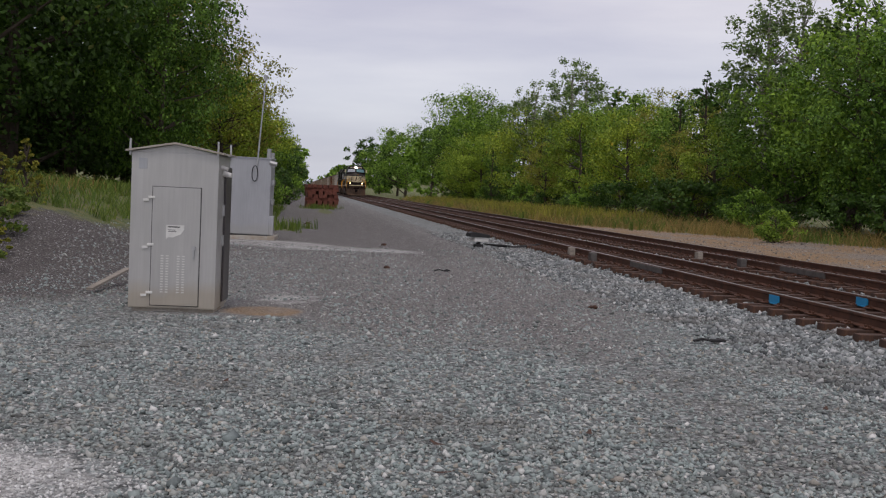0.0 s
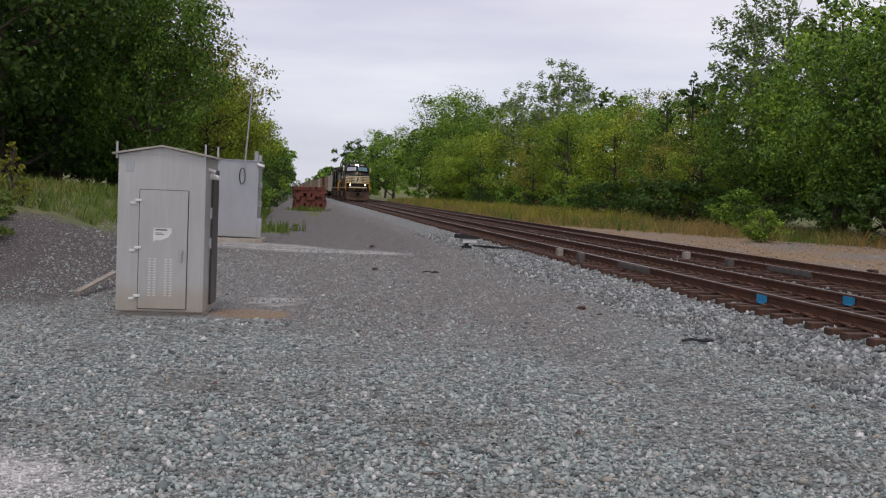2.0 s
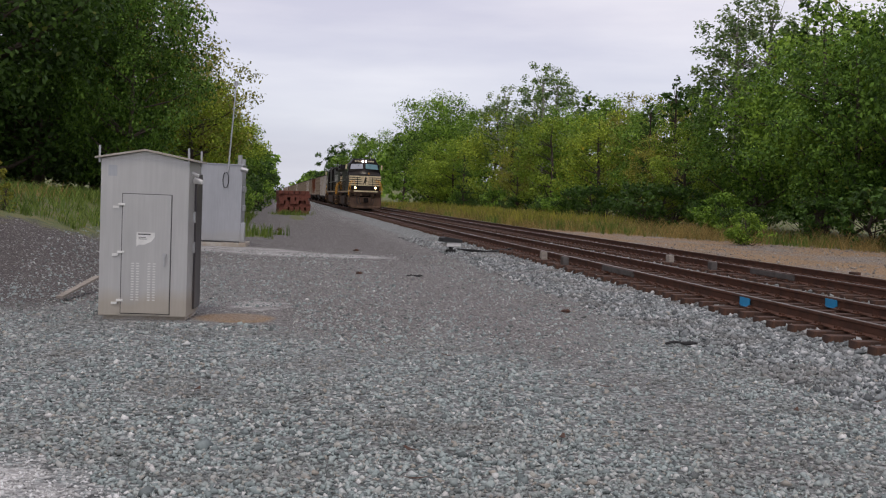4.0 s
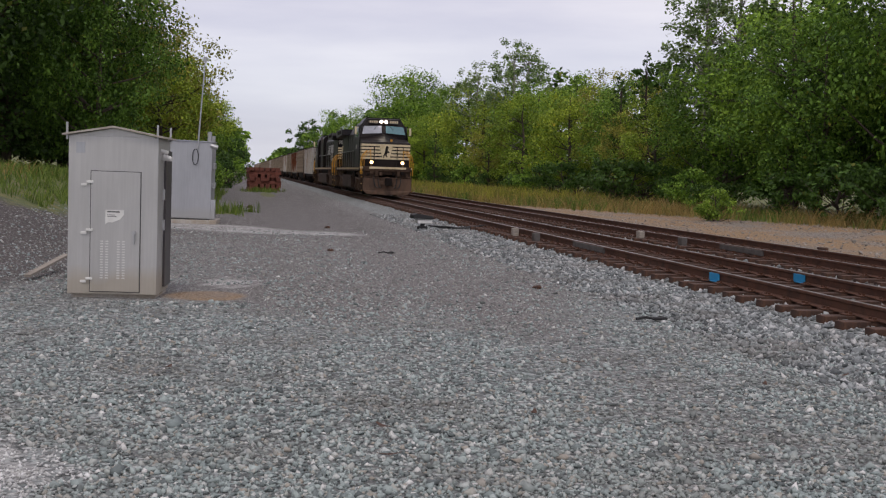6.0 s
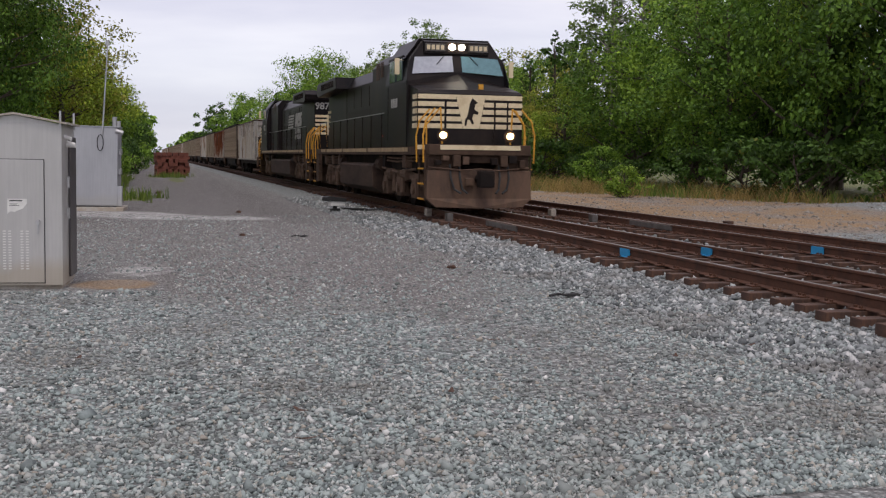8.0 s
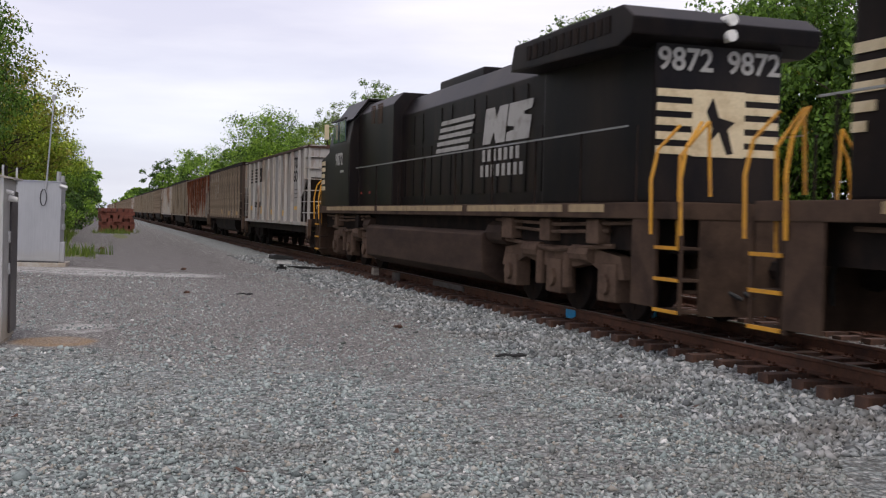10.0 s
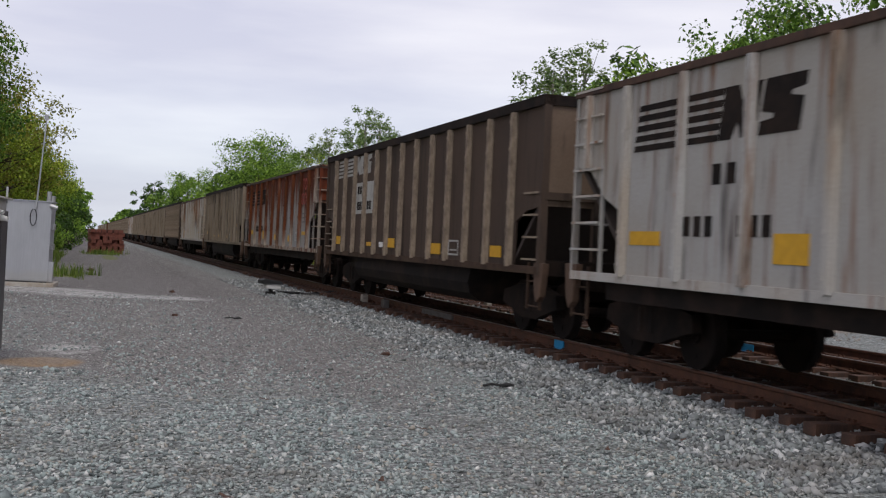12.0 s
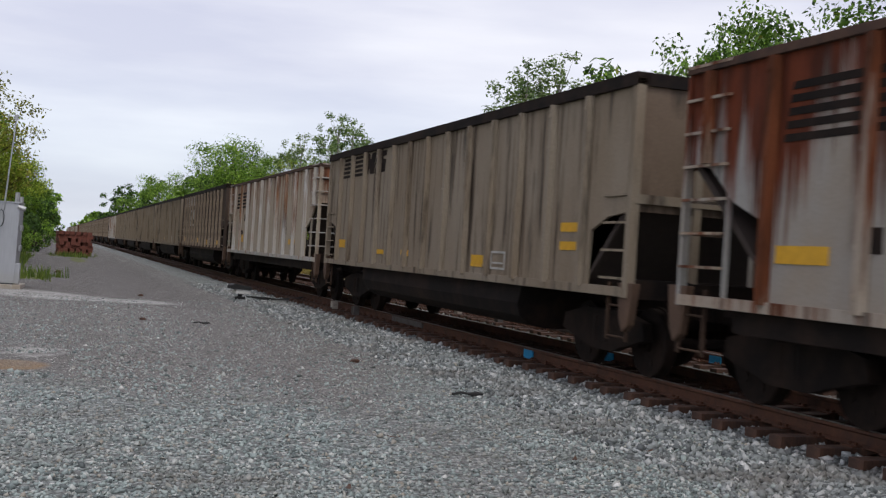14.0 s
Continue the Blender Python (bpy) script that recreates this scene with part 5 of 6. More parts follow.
def notched(u0, z0, w, h, upright):
    """A slanted block with two notches, in the top and foot or in the two sides."""
    q = [(0, 0), (0, 1), (0.38, 1), (0.53, 0.68), (0.65, 1), (1, 1), (1, 0), (0.62, 0), (0.47, 0.32), (0.35, 0)]
    if not upright:
        q = [(0, 0), (1, 0), (1, 0.58), (0.68, 0.64), (0.68, 0.72), (1, 0.76), (1, 1), (0, 1), (0, 0.42), (0.32, 0.36), (0.32, 0.28), (0, 0.24)]
    return [(u0 + a * w + 0.2 * b * h, z0 + b * h) for a, b in q]


def slanted(u0, u1, z0, z1, foot, lean=0.2):
    return [(u0 + lean * (z - foot), z) if k < 2 else (u1 + lean * (z - foot), z) for k, z in enumerate((z0, z1, z1, z0))]


def emblem(u, z, stripes, block, h):
    """Five slanted stripes and two notched blocks; u runs the way one reads."""
    out = [slanted(u, u + stripes, z + k * h / 4.6, z + (k + 0.6) * h / 4.6, z) for k in range(5)]
    return out + [notched(u + stripes + 0.02, z, block, h, True), notched(u + stripes + block + 0.08, z, block, h, False)]


def on_side(root, name, polys, X, s, L, mat, label=""):
    """Flat painted shapes on a side of a car of length L."""
    for poly in polys:
        part(name, prism(bmn(), [(q if s > 0 else L - q, z) for q, z in poly], s * X - 0.004, s * X + 0.004, "x"), mat, root, label)


def side_marks(root, X, L, shapes, mat, plates, panel):
    """Stencils and tags on both sides as plain blocks; plates and panel as (u0, u1, z0, z1)."""
    for s in (-1, 1):
        on_side(root, "stencil_shape", shapes, X, s, L, mat)

        def at(q):
            u0, u1, z0, z1 = q
            return (s * X - 0.006, s * X + 0.006, u0 if s > 0 else L - u1, u1 if s > 0 else L - u0, z0, z1)
        each_box("reflector_tag", [at(q) for q in plates], M_TAG, root, "yellow reflector tag")
        u0, u1, z0, z1 = panel
        lines = [(u0, u1, z0, z0 + 0.035), (u0, u1, z1 - 0.035, z1), (u0, u0 + 0.035, z0 + 0.035, z1 - 0.035), (u1 - 0.035, u1, z0 + 0.035, z1 - 0.035), (u0 + 0.1, u1 - 0.1, z0 + 0.09, z0 + 0.12)]
        each_box("panel_line", [at(q) for q in lines], M_LETTER, root)


def bars_row(u, z, h, w, step, n):
    return [slanted(u + k * step, u + k * step + w, z, z + h, z, 0.0) for k in range(n)]


NUMS = bars_row(4.35, 2.3, 0.24, 0.17, 0.3, 2) + bars_row(3.75, 1.7, 0.24, 0.15, 0.24, 3) + bars_row(4.9, 1.7, 0.24, 0.15, 0.24, 3)
RIBS = {}


def bolted_rib(mat, h):
    """A hat-shaped rib of height h with bolt heads down one flange; alike ribs share a mesh."""
    key = (mat.name, round(h, 3))
    if key not in RIBS:
        bm = bmn()
        prism(bm, [(0, -0.075), (-0.035, -0.075), (-0.05, -0.055), (-0.095, -0.05), (-0.095, 0.05), (-0.05, 0.055), (-0.035, 0.075), (0, 0.075)], 0, h, "z")
        for k in range(6):
            z = 0.16 + k * (h - 0.32) / 5
            box(bm, -0.108, -0.094, 0.012, 0.04, z - 0.025, z + 0.025)
        me = bpy.data.meshes.new("rib")
        bm.to_mesh(me)
        bm.free()
        me.materials.append(mat)
        RIBS[key] = me
    return RIBS[key]


def add_ribs(body, mat, X, spots, top):
    for y, z in spots:
        for s in (-1, 1):
            o = new("rib", bolted_rib(mat, top - z))
            o.parent = body
            o.matrix_basis = pose(s * X, y, z, 0, 0, 0 if s < 0 else 180)


def hopper_gondola(paint, label, lettered, rib, dark=True):
    """Flat-sided coal car: open sloped ends with a cage of posts and rungs; y from 0 to CAR."""
    L, X, T, B = CAR, 1.52, 3.76, 1.15
    root = tagged(empty("hopper_car"), label, "freight car", "cars of the train")
    bm = bmn()
    e = 0.65
    half = [(e, T), (e, 2.7), (1.15, 2.6), (1.6, 2.22), (2.15, 2.0), (2.18, B)]
    outline = half + [(L - a, b) for a, b in half[::-1]]
    for s in (-1, 1):
        prism(bm, outline, s * X - 0.02, s * X + 0.02, "x")
    for y, d in ((e, 1), (L - e, -1)):
        part("end_sheet", box(bmn(), -X, X, y - 0.02, y + 0.02, 2.7, T), C_END if not dark else paint, root)
    body = part("body", bm, paint, root)
    bm = bmn()
    for y, d in ((e, 1), (L - e, -1)):
        A = [(y, 2.74), (y + d * 1.9, B - 0.1), (y + d * 1.98, B - 0.1), (y + d * 0.08, 2.78)]
        prism(bm, A, -X + 0.03, X - 0.03, "x")
    box(bm, -X + 0.03, X - 0.03, 2.4, L - 2.4, B - 0.1, B - 0.05)
    box(bm, -X + 0.05, X - 0.05, 0.6, L - 0.6, 3.35, 3.4)
    part("slope_sheet", bm, M_HOLE, root, "sooty sloped end sheet")
    n = 10
    add_ribs(body, rib, X + 0.018, [(2.25 + k * (L - 4.5) / (n - 1), B) for k in range(n)] + [(1.1, 2.66), (L - 1.1, 2.66)], T - 0.06)
    for s in (-1, 1):
        part("top_chord", box(bmn(), s * X - 0.07, s * X + 0.09, e - 0.05, L - e + 0.05, T - 0.05, T + 0.045, 0, 0.01), M_CHORD, body)
        each_box("side_sill", [(s * X - 0.06, s * X + 0.06, e, L - e, B - 0.09, B + 0.03)], rib, body)
        each_box("lower_beam", [(s * (X - 0.12) - 0.05, s * (X - 0.12) + 0.05, 1.6, L - 1.6, B - 0.34, B - 0.06)], M_UNDER, body)
    each_box("end_chord", [(-X, X, y - 0.06, y + 0.06, T - 0.07, T + 0.046) for y in (e, L - e)], M_CHORD, body)
    for y, d in ((e, 1), (L - e, -1)):
        for s in (-1, 1):
            bm = bmn()
            box(bm, s * X - 0.045, s * X + 0.045, y - 0.035, y + 0.035, B - 0.1, T)
            box(bm, s * X - 0.025, s * X + 0.025, y + d * 0.85 - 0.022, y + d * 0.85 + 0.022, B - 0.1, 2.85)
            part("corner_post", bm, paint, root)
            rungs = []
            for k in range(7):
                z = 1.5 + k * 0.38
                ya, yb = min(y, y + d * 0.85), max(y, y + d * 0.85)
                rungs.append((s * (X + 0.06) - 0.016, s * (X + 0.06) + 0.016, ya, yb, z - 0.016, z + 0.016))
                if s < 0:
                    rungs.append((-X, -X + 0.55, y - d * 0.06 - 0.016, y - d * 0.06 + 0.016, z - 0.016, z + 0.016))
            each_box("rung", rungs, rib, root)
        bm = bmn()
        for x in (-0.55, 0.75):
            box(bm, x - 0.05, x + 0.05, y - 0.05, y + 0.04, 1.2, T)
        for k in (0, 1):
            z = 2.98 + k * 0.4
            box(bm, -X, X, y - d * 0.05 - 0.02, y - d * 0.05 + 0.02, z, z + 0.03)
        part("end_post", bm, paint, root)
    bm = bmn()
    rod(bm, (0.62, e - 0.16, 3.3), (0.62, e - 0.1, 3.3), 0.27, 16)
    rod(bm, (0.62, e - 0.2, 3.3), (0.62, e, 3.3), 0.07, 8)
    part("brake_wheel", bm, rib, root, "pale hand brake wheel")
    part("brake_gear", box(bmn(), 0.42, 0.8, e - 0.1, e - 0.02, 2.7, 3.6, 0, 0.02), M_CHORD, root, "rusty brake gear housing")
    bm = bmn()
    for k in range(4):
        y0 = 3.0 + k * 2.95
        prism(bm, [(y0, B - 0.05), (y0 + 2.6, B - 0.05), (y0 + 1.9, 1.0), (y0 + 0.7, 1.0)], -1.2, 1.2, "x")
    part("hopper_bottom", bm, M_UNDER, root)
    if lettered:
        tags = [(2.4, 3.2, 1.58, 1.76), (5.6, 6.2, 1.42, 1.74), (8.5, 9.05, 1.4, 1.6), (11.45, 12.0, 1.36, 1.58), (14.05, 15.0, 1.6, 1.72)]
        side_marks(root, X + 0.024, L, emblem(2.42, 2.8, 2.0, 0.72, 0.6) + NUMS, M_UNDER, tags, (12.9, 13.5, 1.4, 1.7))
        for s in (-1, 1):
            on_side(root, "stencil_line", [slanted(14.05, 14.75, z, z + 0.03, z, 0.0) for z in (2.02, 2.16, 2.3)], X + 0.024, s, L, M_GREYBOX)
    else:
        side_marks(root, X + 0.024, L, emblem(2.42, 2.8, 2.0, 0.72, 0.6)[:5] + NUMS[:4], M_UNDER, [(3.9, 4.25, 1.5, 1.78), (12.9, 13.8, 1.5, 1.66)], (11.8, 12.4, 1.5, 1.8))
    for s in (-1, 1):
        for y in (0.62, L - 0.62):
            part("corner_casting", prism(bmn(), [(y - 0.2, 1.28), (y + 0.2, 1.28), (y + 0.14, 0.8), (y + 0.04, 0.62), (y - 0.1, 0.72)], s * 1.5 - 0.06, s * 1.5 + 0.05, "x", 0, 0.02), M_PLOW, root, "rust-brown corner casting")
    end_gear(root, L, paint)
    return root, car_truck(root, 2.1) + car_truck(root, L - 2.1)


def tub_gondola(paint, label, rib):
    """Ribbed coal gondola with a belly between the trucks."""
    L, X, T, B = CAR, 1.52, 3.86, 1.16
    root = tagged(empty("gondola_car"), label, "freight car", "cars of the train")
    bm = bmn()
    e = 0.6
    half = [(e, T), (e, 2.16), (1.2, 2.1), (1.68, 1.92), (1.72, B)]
    outline = half + [(L - a, b) for a, b in half[::-1]]
    for s in (-1, 1):
        prism(bm, outline, s * X - 0.02, s * X + 0.02, "x")
    for y in (e, L - e):
        part("end_sheet", box(bmn(), -X, X, y - 0.02, y + 0.02, 2.16, T), C_END, root, "soot-blackened end sheet")
    body = part("body", bm, paint, root)
    bm = bmn()
    for y, d in ((e, 1), (L - e, -1)):
        prism(bm, [(y, B + 1.15), (y + d * 1.4, B - 0.1), (y + d * 1.48, B - 0.1), (y + d * 0.08, B + 1.2)], -X + 0.03, X - 0.03, "x")
    box(bm, -X + 0.03, X - 0.03, 2.0, L - 2.0, B - 0.1, B - 0.05)
    box(bm, -X + 0.05, X - 0.05, 0.65, L - 0.65, 3.5, 3.55)
    part("slope_sheet", bm, M_HOLE, root, "sooty sloped end sheet")
    n = 13
    add_ribs(body, rib, X + 0.018, [(1.85 + k * (L - 3.7) / (n - 1), B) for k in range(n)], T - 0.1)
    for s in (-1, 1):
        part("top_chord", box(bmn(), s * X - 0.08, s * X + 0.14, e - 0.06, L - e + 0.06, T - 0.1, T + 0.07, 0, 0.012), M_UNDER, body)
        each_box("side_sill", [(s * X - 0.06, s * X + 0.1, e, L - e, B - 0.09, B + 0.03)], rib if rib == C_GREY else M_GRIME, body)
    each_box("end_chord", [(-X, X, y - 0.06, y + 0.06, T - 0.1, T + 0.066) for y in (e, L - e)], M_UNDER, body)
    for y, d in ((e, 1), (L - e, -1)):
        for s in (-1, 1):
            bm = bmn()
            box(bm, s * X - 0.06, s * X + 0.06, y - 0.06, y + 0.06, B - 0.1, T)
            part("corner_post", bm, paint, root)
            ya, yb = min(y, y + d * 0.7), max(y, y + d * 0.7)
            each_box("rung", [(s * (X + 0.04) - 0.016, s * (X + 0.04) + 0.016, ya, yb, 1.284 + k * 0.36, 1.316 + k * 0.36) for k in range(4)], rib, root)
        bm = bmn()
        for x in (-0.6, 0.6):
            box(bm, x - 0.05, x + 0.05, y - 0.06, y + 0.05, 1.1, T)
        box(bm, -X, X, y - 0.07, y + 0.07, B + 1.1, B + 1.22)
        part("end_post", bm, paint, root)
    bm = bmn()
    barrel = [(-1.46, B - 0.04), (-1.48, 0.78), (-1.4, 0.58), (-1.2, 0.45), (-0.9, 0.39), (0.9, 0.39), (1.2, 0.45), (1.4, 0.58), (1.48, 0.78), (1.46, B - 0.04)]
    prism(bm, barrel, 4.0, L - 4.0, "y")
    for v in bm.verts:
        v.co.y += (1 if v.co.y < L / 2 else -1) * 0.35 * (B - v.co.z)
    part("belly", bm, M_UNDER, root, "dark rounded belly")
    grey = rib == C_GREY
    tags = [(2.0, 2.5, 1.37, 1.6), (5.56, 6.15, 1.37, 1.47), (7.6, 8.2, 1.36, 1.58), (11.06, 11.67, 1.28, 1.5), (14.56, 15.1, 1.3, 1.5)]
    if grey:
        tags = [(1.8, 2.5, 1.5, 1.7), (5.4, 5.9, 1.4, 1.5), (7.2, 7.7, 1.4, 1.52), (11.3, 11.9, 1.3, 1.5), (14.8, 15.35, 1.9, 2.03), (14.8, 15.35, 1.64, 1.76)]
    side_marks(root, X + 0.024, L, emblem(1.95, 3.24, 1.95, 0.82, 0.48), M_UNDER if grey else M_LETTER, tags, (12.2, 12.8, 1.28, 1.58))
    for s in (-1, 1):
        if not grey:
            on_side(root, "number_panel", [slanted(4.22, 5.08, 2.2, 3.02, 2.2, 0.0), slanted(5.36, 6.2, 2.2, 3.02, 2.2, 0.0)], X + 0.024, s, L, M_LETTER, "pale rectangle behind the stencils")
            on_side(root, "stencil_bar", bars_row(4.4, 2.72, 0.2, 0.16, 0.24, 2) + bars_row(4.4, 2.3, 0.22, 0.16, 0.23, 3) + bars_row(5.44, 2.3, 0.22, 0.16, 0.23, 2), X + 0.032, s, L, M_UNDER)
            on_side(root, "small_label", [slanted(6.8, 7.15, 1.36, 1.48, 1.36, 0.0), slanted(14.2, 14.4, 1.3, 1.42, 1.3, 0.0)], X + 0.024, s, L, M_WHITE)
        for y in (0.6, L - 0.6):
            part("corner_casting", prism(bmn(), [(y - 0.2, 1.25), (y + 0.2, 1.25), (y + 0.14, 0.8), (y + 0.04, 0.62), (y - 0.1, 0.72)], s * 1.5 - 0.06, s * 1.5 + 0.05, "x", 0, 0.02), M_PLOW, root, "rust-brown corner casting")
    end_gear(root, L, paint)
    return root, car_truck(root, 2.1) + car_truck(root, L - 2.1)


TRAIN = []          # (thing, distance behind the leading end, turned round)
WHEELS = []         # (wheelset, its place along the thing, radius, turned round)


def build_train():
    lead, w = locomotive("", True, -1.5)
    TRAIN.append((lead, 0.0, False))
    WHEELS.extend((o, y, 0.53, False) for o, y in w)
    second, w = locomotive("9872", False, 2.0)
    TRAIN.append((second, 46.3, True))
    WHEELS.extend((o, y, 0.53, True) for o, y in w)
    a1, wa = hopper_gondola(C_WHITE, "white-painted open coal hopper car with rust stains", True, C_WRIB)
    for s in (-1, 1):
        for txt, z in (("TOP", 3.1), ("GON", 2.62)):
            side_text(txt, 0.54, s * 1.546, 14.4 if s > 0 else CAR - 14.4, z, s > 0, M_UNDER, a1)
    b1, wb = tub_gondola(C_BROWN, "dull brown ribbed coal gondola", C_RIB)
    a2, wc_ = hopper_gondola(C_RUST, "heavily rusted white coal hopper car", True, C_RRIB)
    for s in (-1, 1):
        for txt, z in (("TOP", 3.1), ("GON", 2.62)):
            side_text(txt, 0.54, s * 1.546, 14.4 if s > 0 else CAR - 14.4, z, s > 0, M_RED, a2)
    b2, wd = tub_gondola(C_GREY, "soot-stained grey ribbed coal gondola", C_GREY)
    a3, we = hopper_gondola(C_CREAM, "cream coal hopper car streaked with rust", False, C_WRIB)
    b3, wf = tub_gondola(C_BROWN, "dull brown ribbed coal gondola", C_RIB)
    for ws in (wa, wb, wc_, wd):
        WHEELS.extend((o, y, 0.46, False) for o, y in ws)
    cars = [a1, b1, a2, b2, a3, b3]
    for k in range(32):
        cars.append(copy_thing(random.Random(k * 7 + 1).choice((b1, b2, b3, b1, a3, a2, b3)), pose(0, 0, 0)))
    for k, c in enumerate(cars):
        TRAIN.append((c, 46.2 + k * CAR, False))


build_train()


# ---- trees, bushes and grass ----
def leaf_quads(pos, nrm, size, rg):
    """Folded leaf shapes: two triangles each, at pos, facing nrm."""
    n = len(pos)
    nrm = nrm / np.maximum(np.linalg.norm(nrm, axis=1, keepdims=True), 1e-6)
    t = np.cross(nrm, rg.normal(size=(n, 3)))
    t /= np.maximum(np.linalg.norm(t, axis=1, keepdims=True), 1e-6)
    b = np.cross(nrm, t)
    s = size[:, None]
    v = np.stack([pos - t * s, pos + b * s * 0.55 + nrm * s * 0.16, pos + t * s, pos - b * s * 0.55 + nrm * s * 0.16], 1)
    f = np.arange(n)[:, None] * 4 + np.arange(4)[None]
    return v.reshape(-1, 3), f


def make_crown(seed, H, R, low, clumps, leaves, size, shape="round", gap=0.0, droop=0.0, flat=0.72, puff=1.0):
    """Leaf positions in uneven clumps over the limbs; returns verts, faces and the clump centres."""
    rg = np.random.default_rng(seed)
    cz, hz = (H + low) / 2, (H - low) / 2
    d = rg.normal(size=(clumps, 3))
    d /= np.linalg.norm(d, axis=1, keepdims=True)
    rad = rg.uniform(0.35, 1.0, clumps) ** 0.6
    c = d * rad[:, None]
    if shape == "cone":
        hgt = rg.random(clumps)
        a = rg.uniform(0, 6.283, clumps)
        rr = (1 - hgt ** 1.2) * rg.uniform(0.5, 1.0, clumps) + 0.08
        c = np.stack([np.cos(a) * rr, np.sin(a) * rr, hgt * 2 - 1], 1)
    lob = 1 + 0.22 * np.sin(3 * np.arctan2(c[:, 1], c[:, 0]) + seed) + 0.12 * rg.normal(size=clumps)
    if shape == "open":
        c[:, :2] *= (0.5 + 0.4 * rg.random((clumps, 1)))
        lob = np.ones(clumps)
    cen = np.stack([c[:, 0] * R * lob, c[:, 1] * R * lob, cz + c[:, 2] * hz], 1)
    cr = R * rg.uniform(0.15, 0.33, clumps) * (0.75 if shape != "round" else 1.0) * puff
    if shape == "cone":
        cr *= 0.22 + 1.0 * (1 - hgt)
    cen = np.stack([cen[:, 0], cen[:, 1], np.minimum(cen[:, 2], H - cr * 0.6)], 1)
    w = cr ** (1.2 if shape == "cone" else 2.0)
    pick = rg.choice(clumps, leaves, p=w / w.sum())
    q = rg.normal(size=(leaves, 3))
    q /= np.linalg.norm(q, axis=1, keepdims=True)
    q *= (rg.random((leaves, 1)) ** (0.58 + gap)) * np.array([1.0, 1.0, flat])
    pos = cen[pick] + q * cr[pick][:, None]
    pos[:, 2] -= droop * np.hypot(pos[:, 0], pos[:, 1]) ** 2 / R
    nrm = q * 0.5 + (pos - np.array([0, 0, cz])) / max(R, hz) * 0.4 + rg.normal(size=(leaves, 3)) * 0.55 + np.array([0, 0, 0.3])
    v, f = leaf_quads(pos, nrm, size * rg.uniform(0.55, 1.3, leaves), rg)
    return v, f, cen


def make_trunk(seed, H, low, cen, r0):
    rg = random.Random(seed)
    bm = bmn()
    pts, p = [], Vector((0, 0, -0.3))
    n = 7
    for k in range(n + 1):
        pts.append((p.copy(), r0 * (1 - 0.85 * k / n) + 0.02))
        p = p + Vector((rg.uniform(-0.15, 0.15), rg.uniform(-0.15, 0.15), (H * 0.88 + 0.3) / n))
    for (a, ra), (b, rb) in zip(pts, pts[1:]):
        rod(bm, a, b, ra, 8, rb)
    for k in range(0, len(cen), max(1, len(cen) // (60 if r0 == 0.2 else 26))):
        c = Vector(cen[k])
        base_z = max(low * 0.7, min(c.z - 0.35 * math.hypot(c.x, c.y) - 0.4, H * 0.8))
        i = min(n - 1, max(0, int((base_z + 0.3) / ((H * 0.88 + 0.3) / n))))
        a = pts[i][0].lerp(pts[i + 1][0], 0.5)
        m = a.lerp(c, 0.55) + Vector((0, 0, -0.06 * (c - a).length))
        r = pts[i][1] * 0.42
        rod(bm, a, m, r, 6, r * 0.6)
        rod(bm, m, c, r * 0.6, 5, r * 0.15)
    return bm


KINDS = {}


def kind_of_tree(name, seed, H, R, low, clumps, leaves, size, mat, bark, r0, **kw):
    v, f, cen = make_crown(seed, H, R, low, clumps, leaves, size, **kw)
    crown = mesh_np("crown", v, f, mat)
    bm = make_trunk(seed, H, low, cen, r0)
    trunk = bpy.data.meshes.new("trunk")
    bm.to_mesh(trunk)
    bm.free()
    trunk.materials.append(bark)
    KINDS[name] = (H, crown, trunk)


def plant(kind, x, y, h, turn, label, wide=1.0, category="tree"):
    H, crown, trunk = KINDS[kind]
    s = h / H
    root = empty(category if category != "tree" else "tree")
    root.matrix_basis = pose(x, y, float(ground_z(x, y)) - 0.05, 0, 0, turn) @ Matrix.Diagonal((s * wide, s * wide, s, 1))
    tagged(root, label, category)
    for nm, me in (("trunk", trunk), ("crown", crown)):
        o = new(nm, me)
        o.parent = root
    return root


kind_of_tree("oak", 11, 18, 7.5, 1.6, 190, 23000, 0.135, M_OAK, M_BARK, 0.42, droop=0.05)
kind_of_tree("oak_b", 12, 18, 7.0, 1.2, 180, 22000, 0.135, M_OAK, M_BARK, 0.4, droop=0.05)
kind_of_tree("ash", 21, 12, 4.6, 0.8, 140, 14500, 0.118, M_LEAF, M_BARK, 0.24)
kind_of_tree("ash_b", 22, 12, 4.4, 0.6, 130, 14000, 0.118, M_LEAF, M_BARK, 0.22)
kind_of_tree("maple", 23, 12, 4.6, 0.6, 140, 15000, 0.12, M_DEEP, M_BARK, 0.24)
kind_of_tree("lime", 31, 9, 3.8, 0.3, 90, 10000, 0.105, M_LIME, M_BARK, 0.16)
kind_of_tree("lime_b", 32, 9, 3.6, 0.3, 90, 9500, 0.105, M_LIME, M_BARK, 0.16)
kind_of_tree("poplar", 41, 15, 4.0, 4.5, 120, 6000, 0.12, M_POPLAR, M_BIRCH, 0.2, shape="open", gap=0.1, flat=1.25, puff=0.6)
kind_of_tree("cedar", 51, 10, 2.2, 0.6, 150, 9000, 0.085, M_OAK, M_BARK, 0.2, shape="cone")
kind_of_tree("turning", 61, 13, 4.5, 1.5, 90, 7500, 0.125, M_TURN, M_BARK, 0.22, gap=0.1)
kind_of_tree("far", 71, 13, 5.0, 0.4, 70, 2600, 0.38, M_LEAF, M_BARK, 0.25)
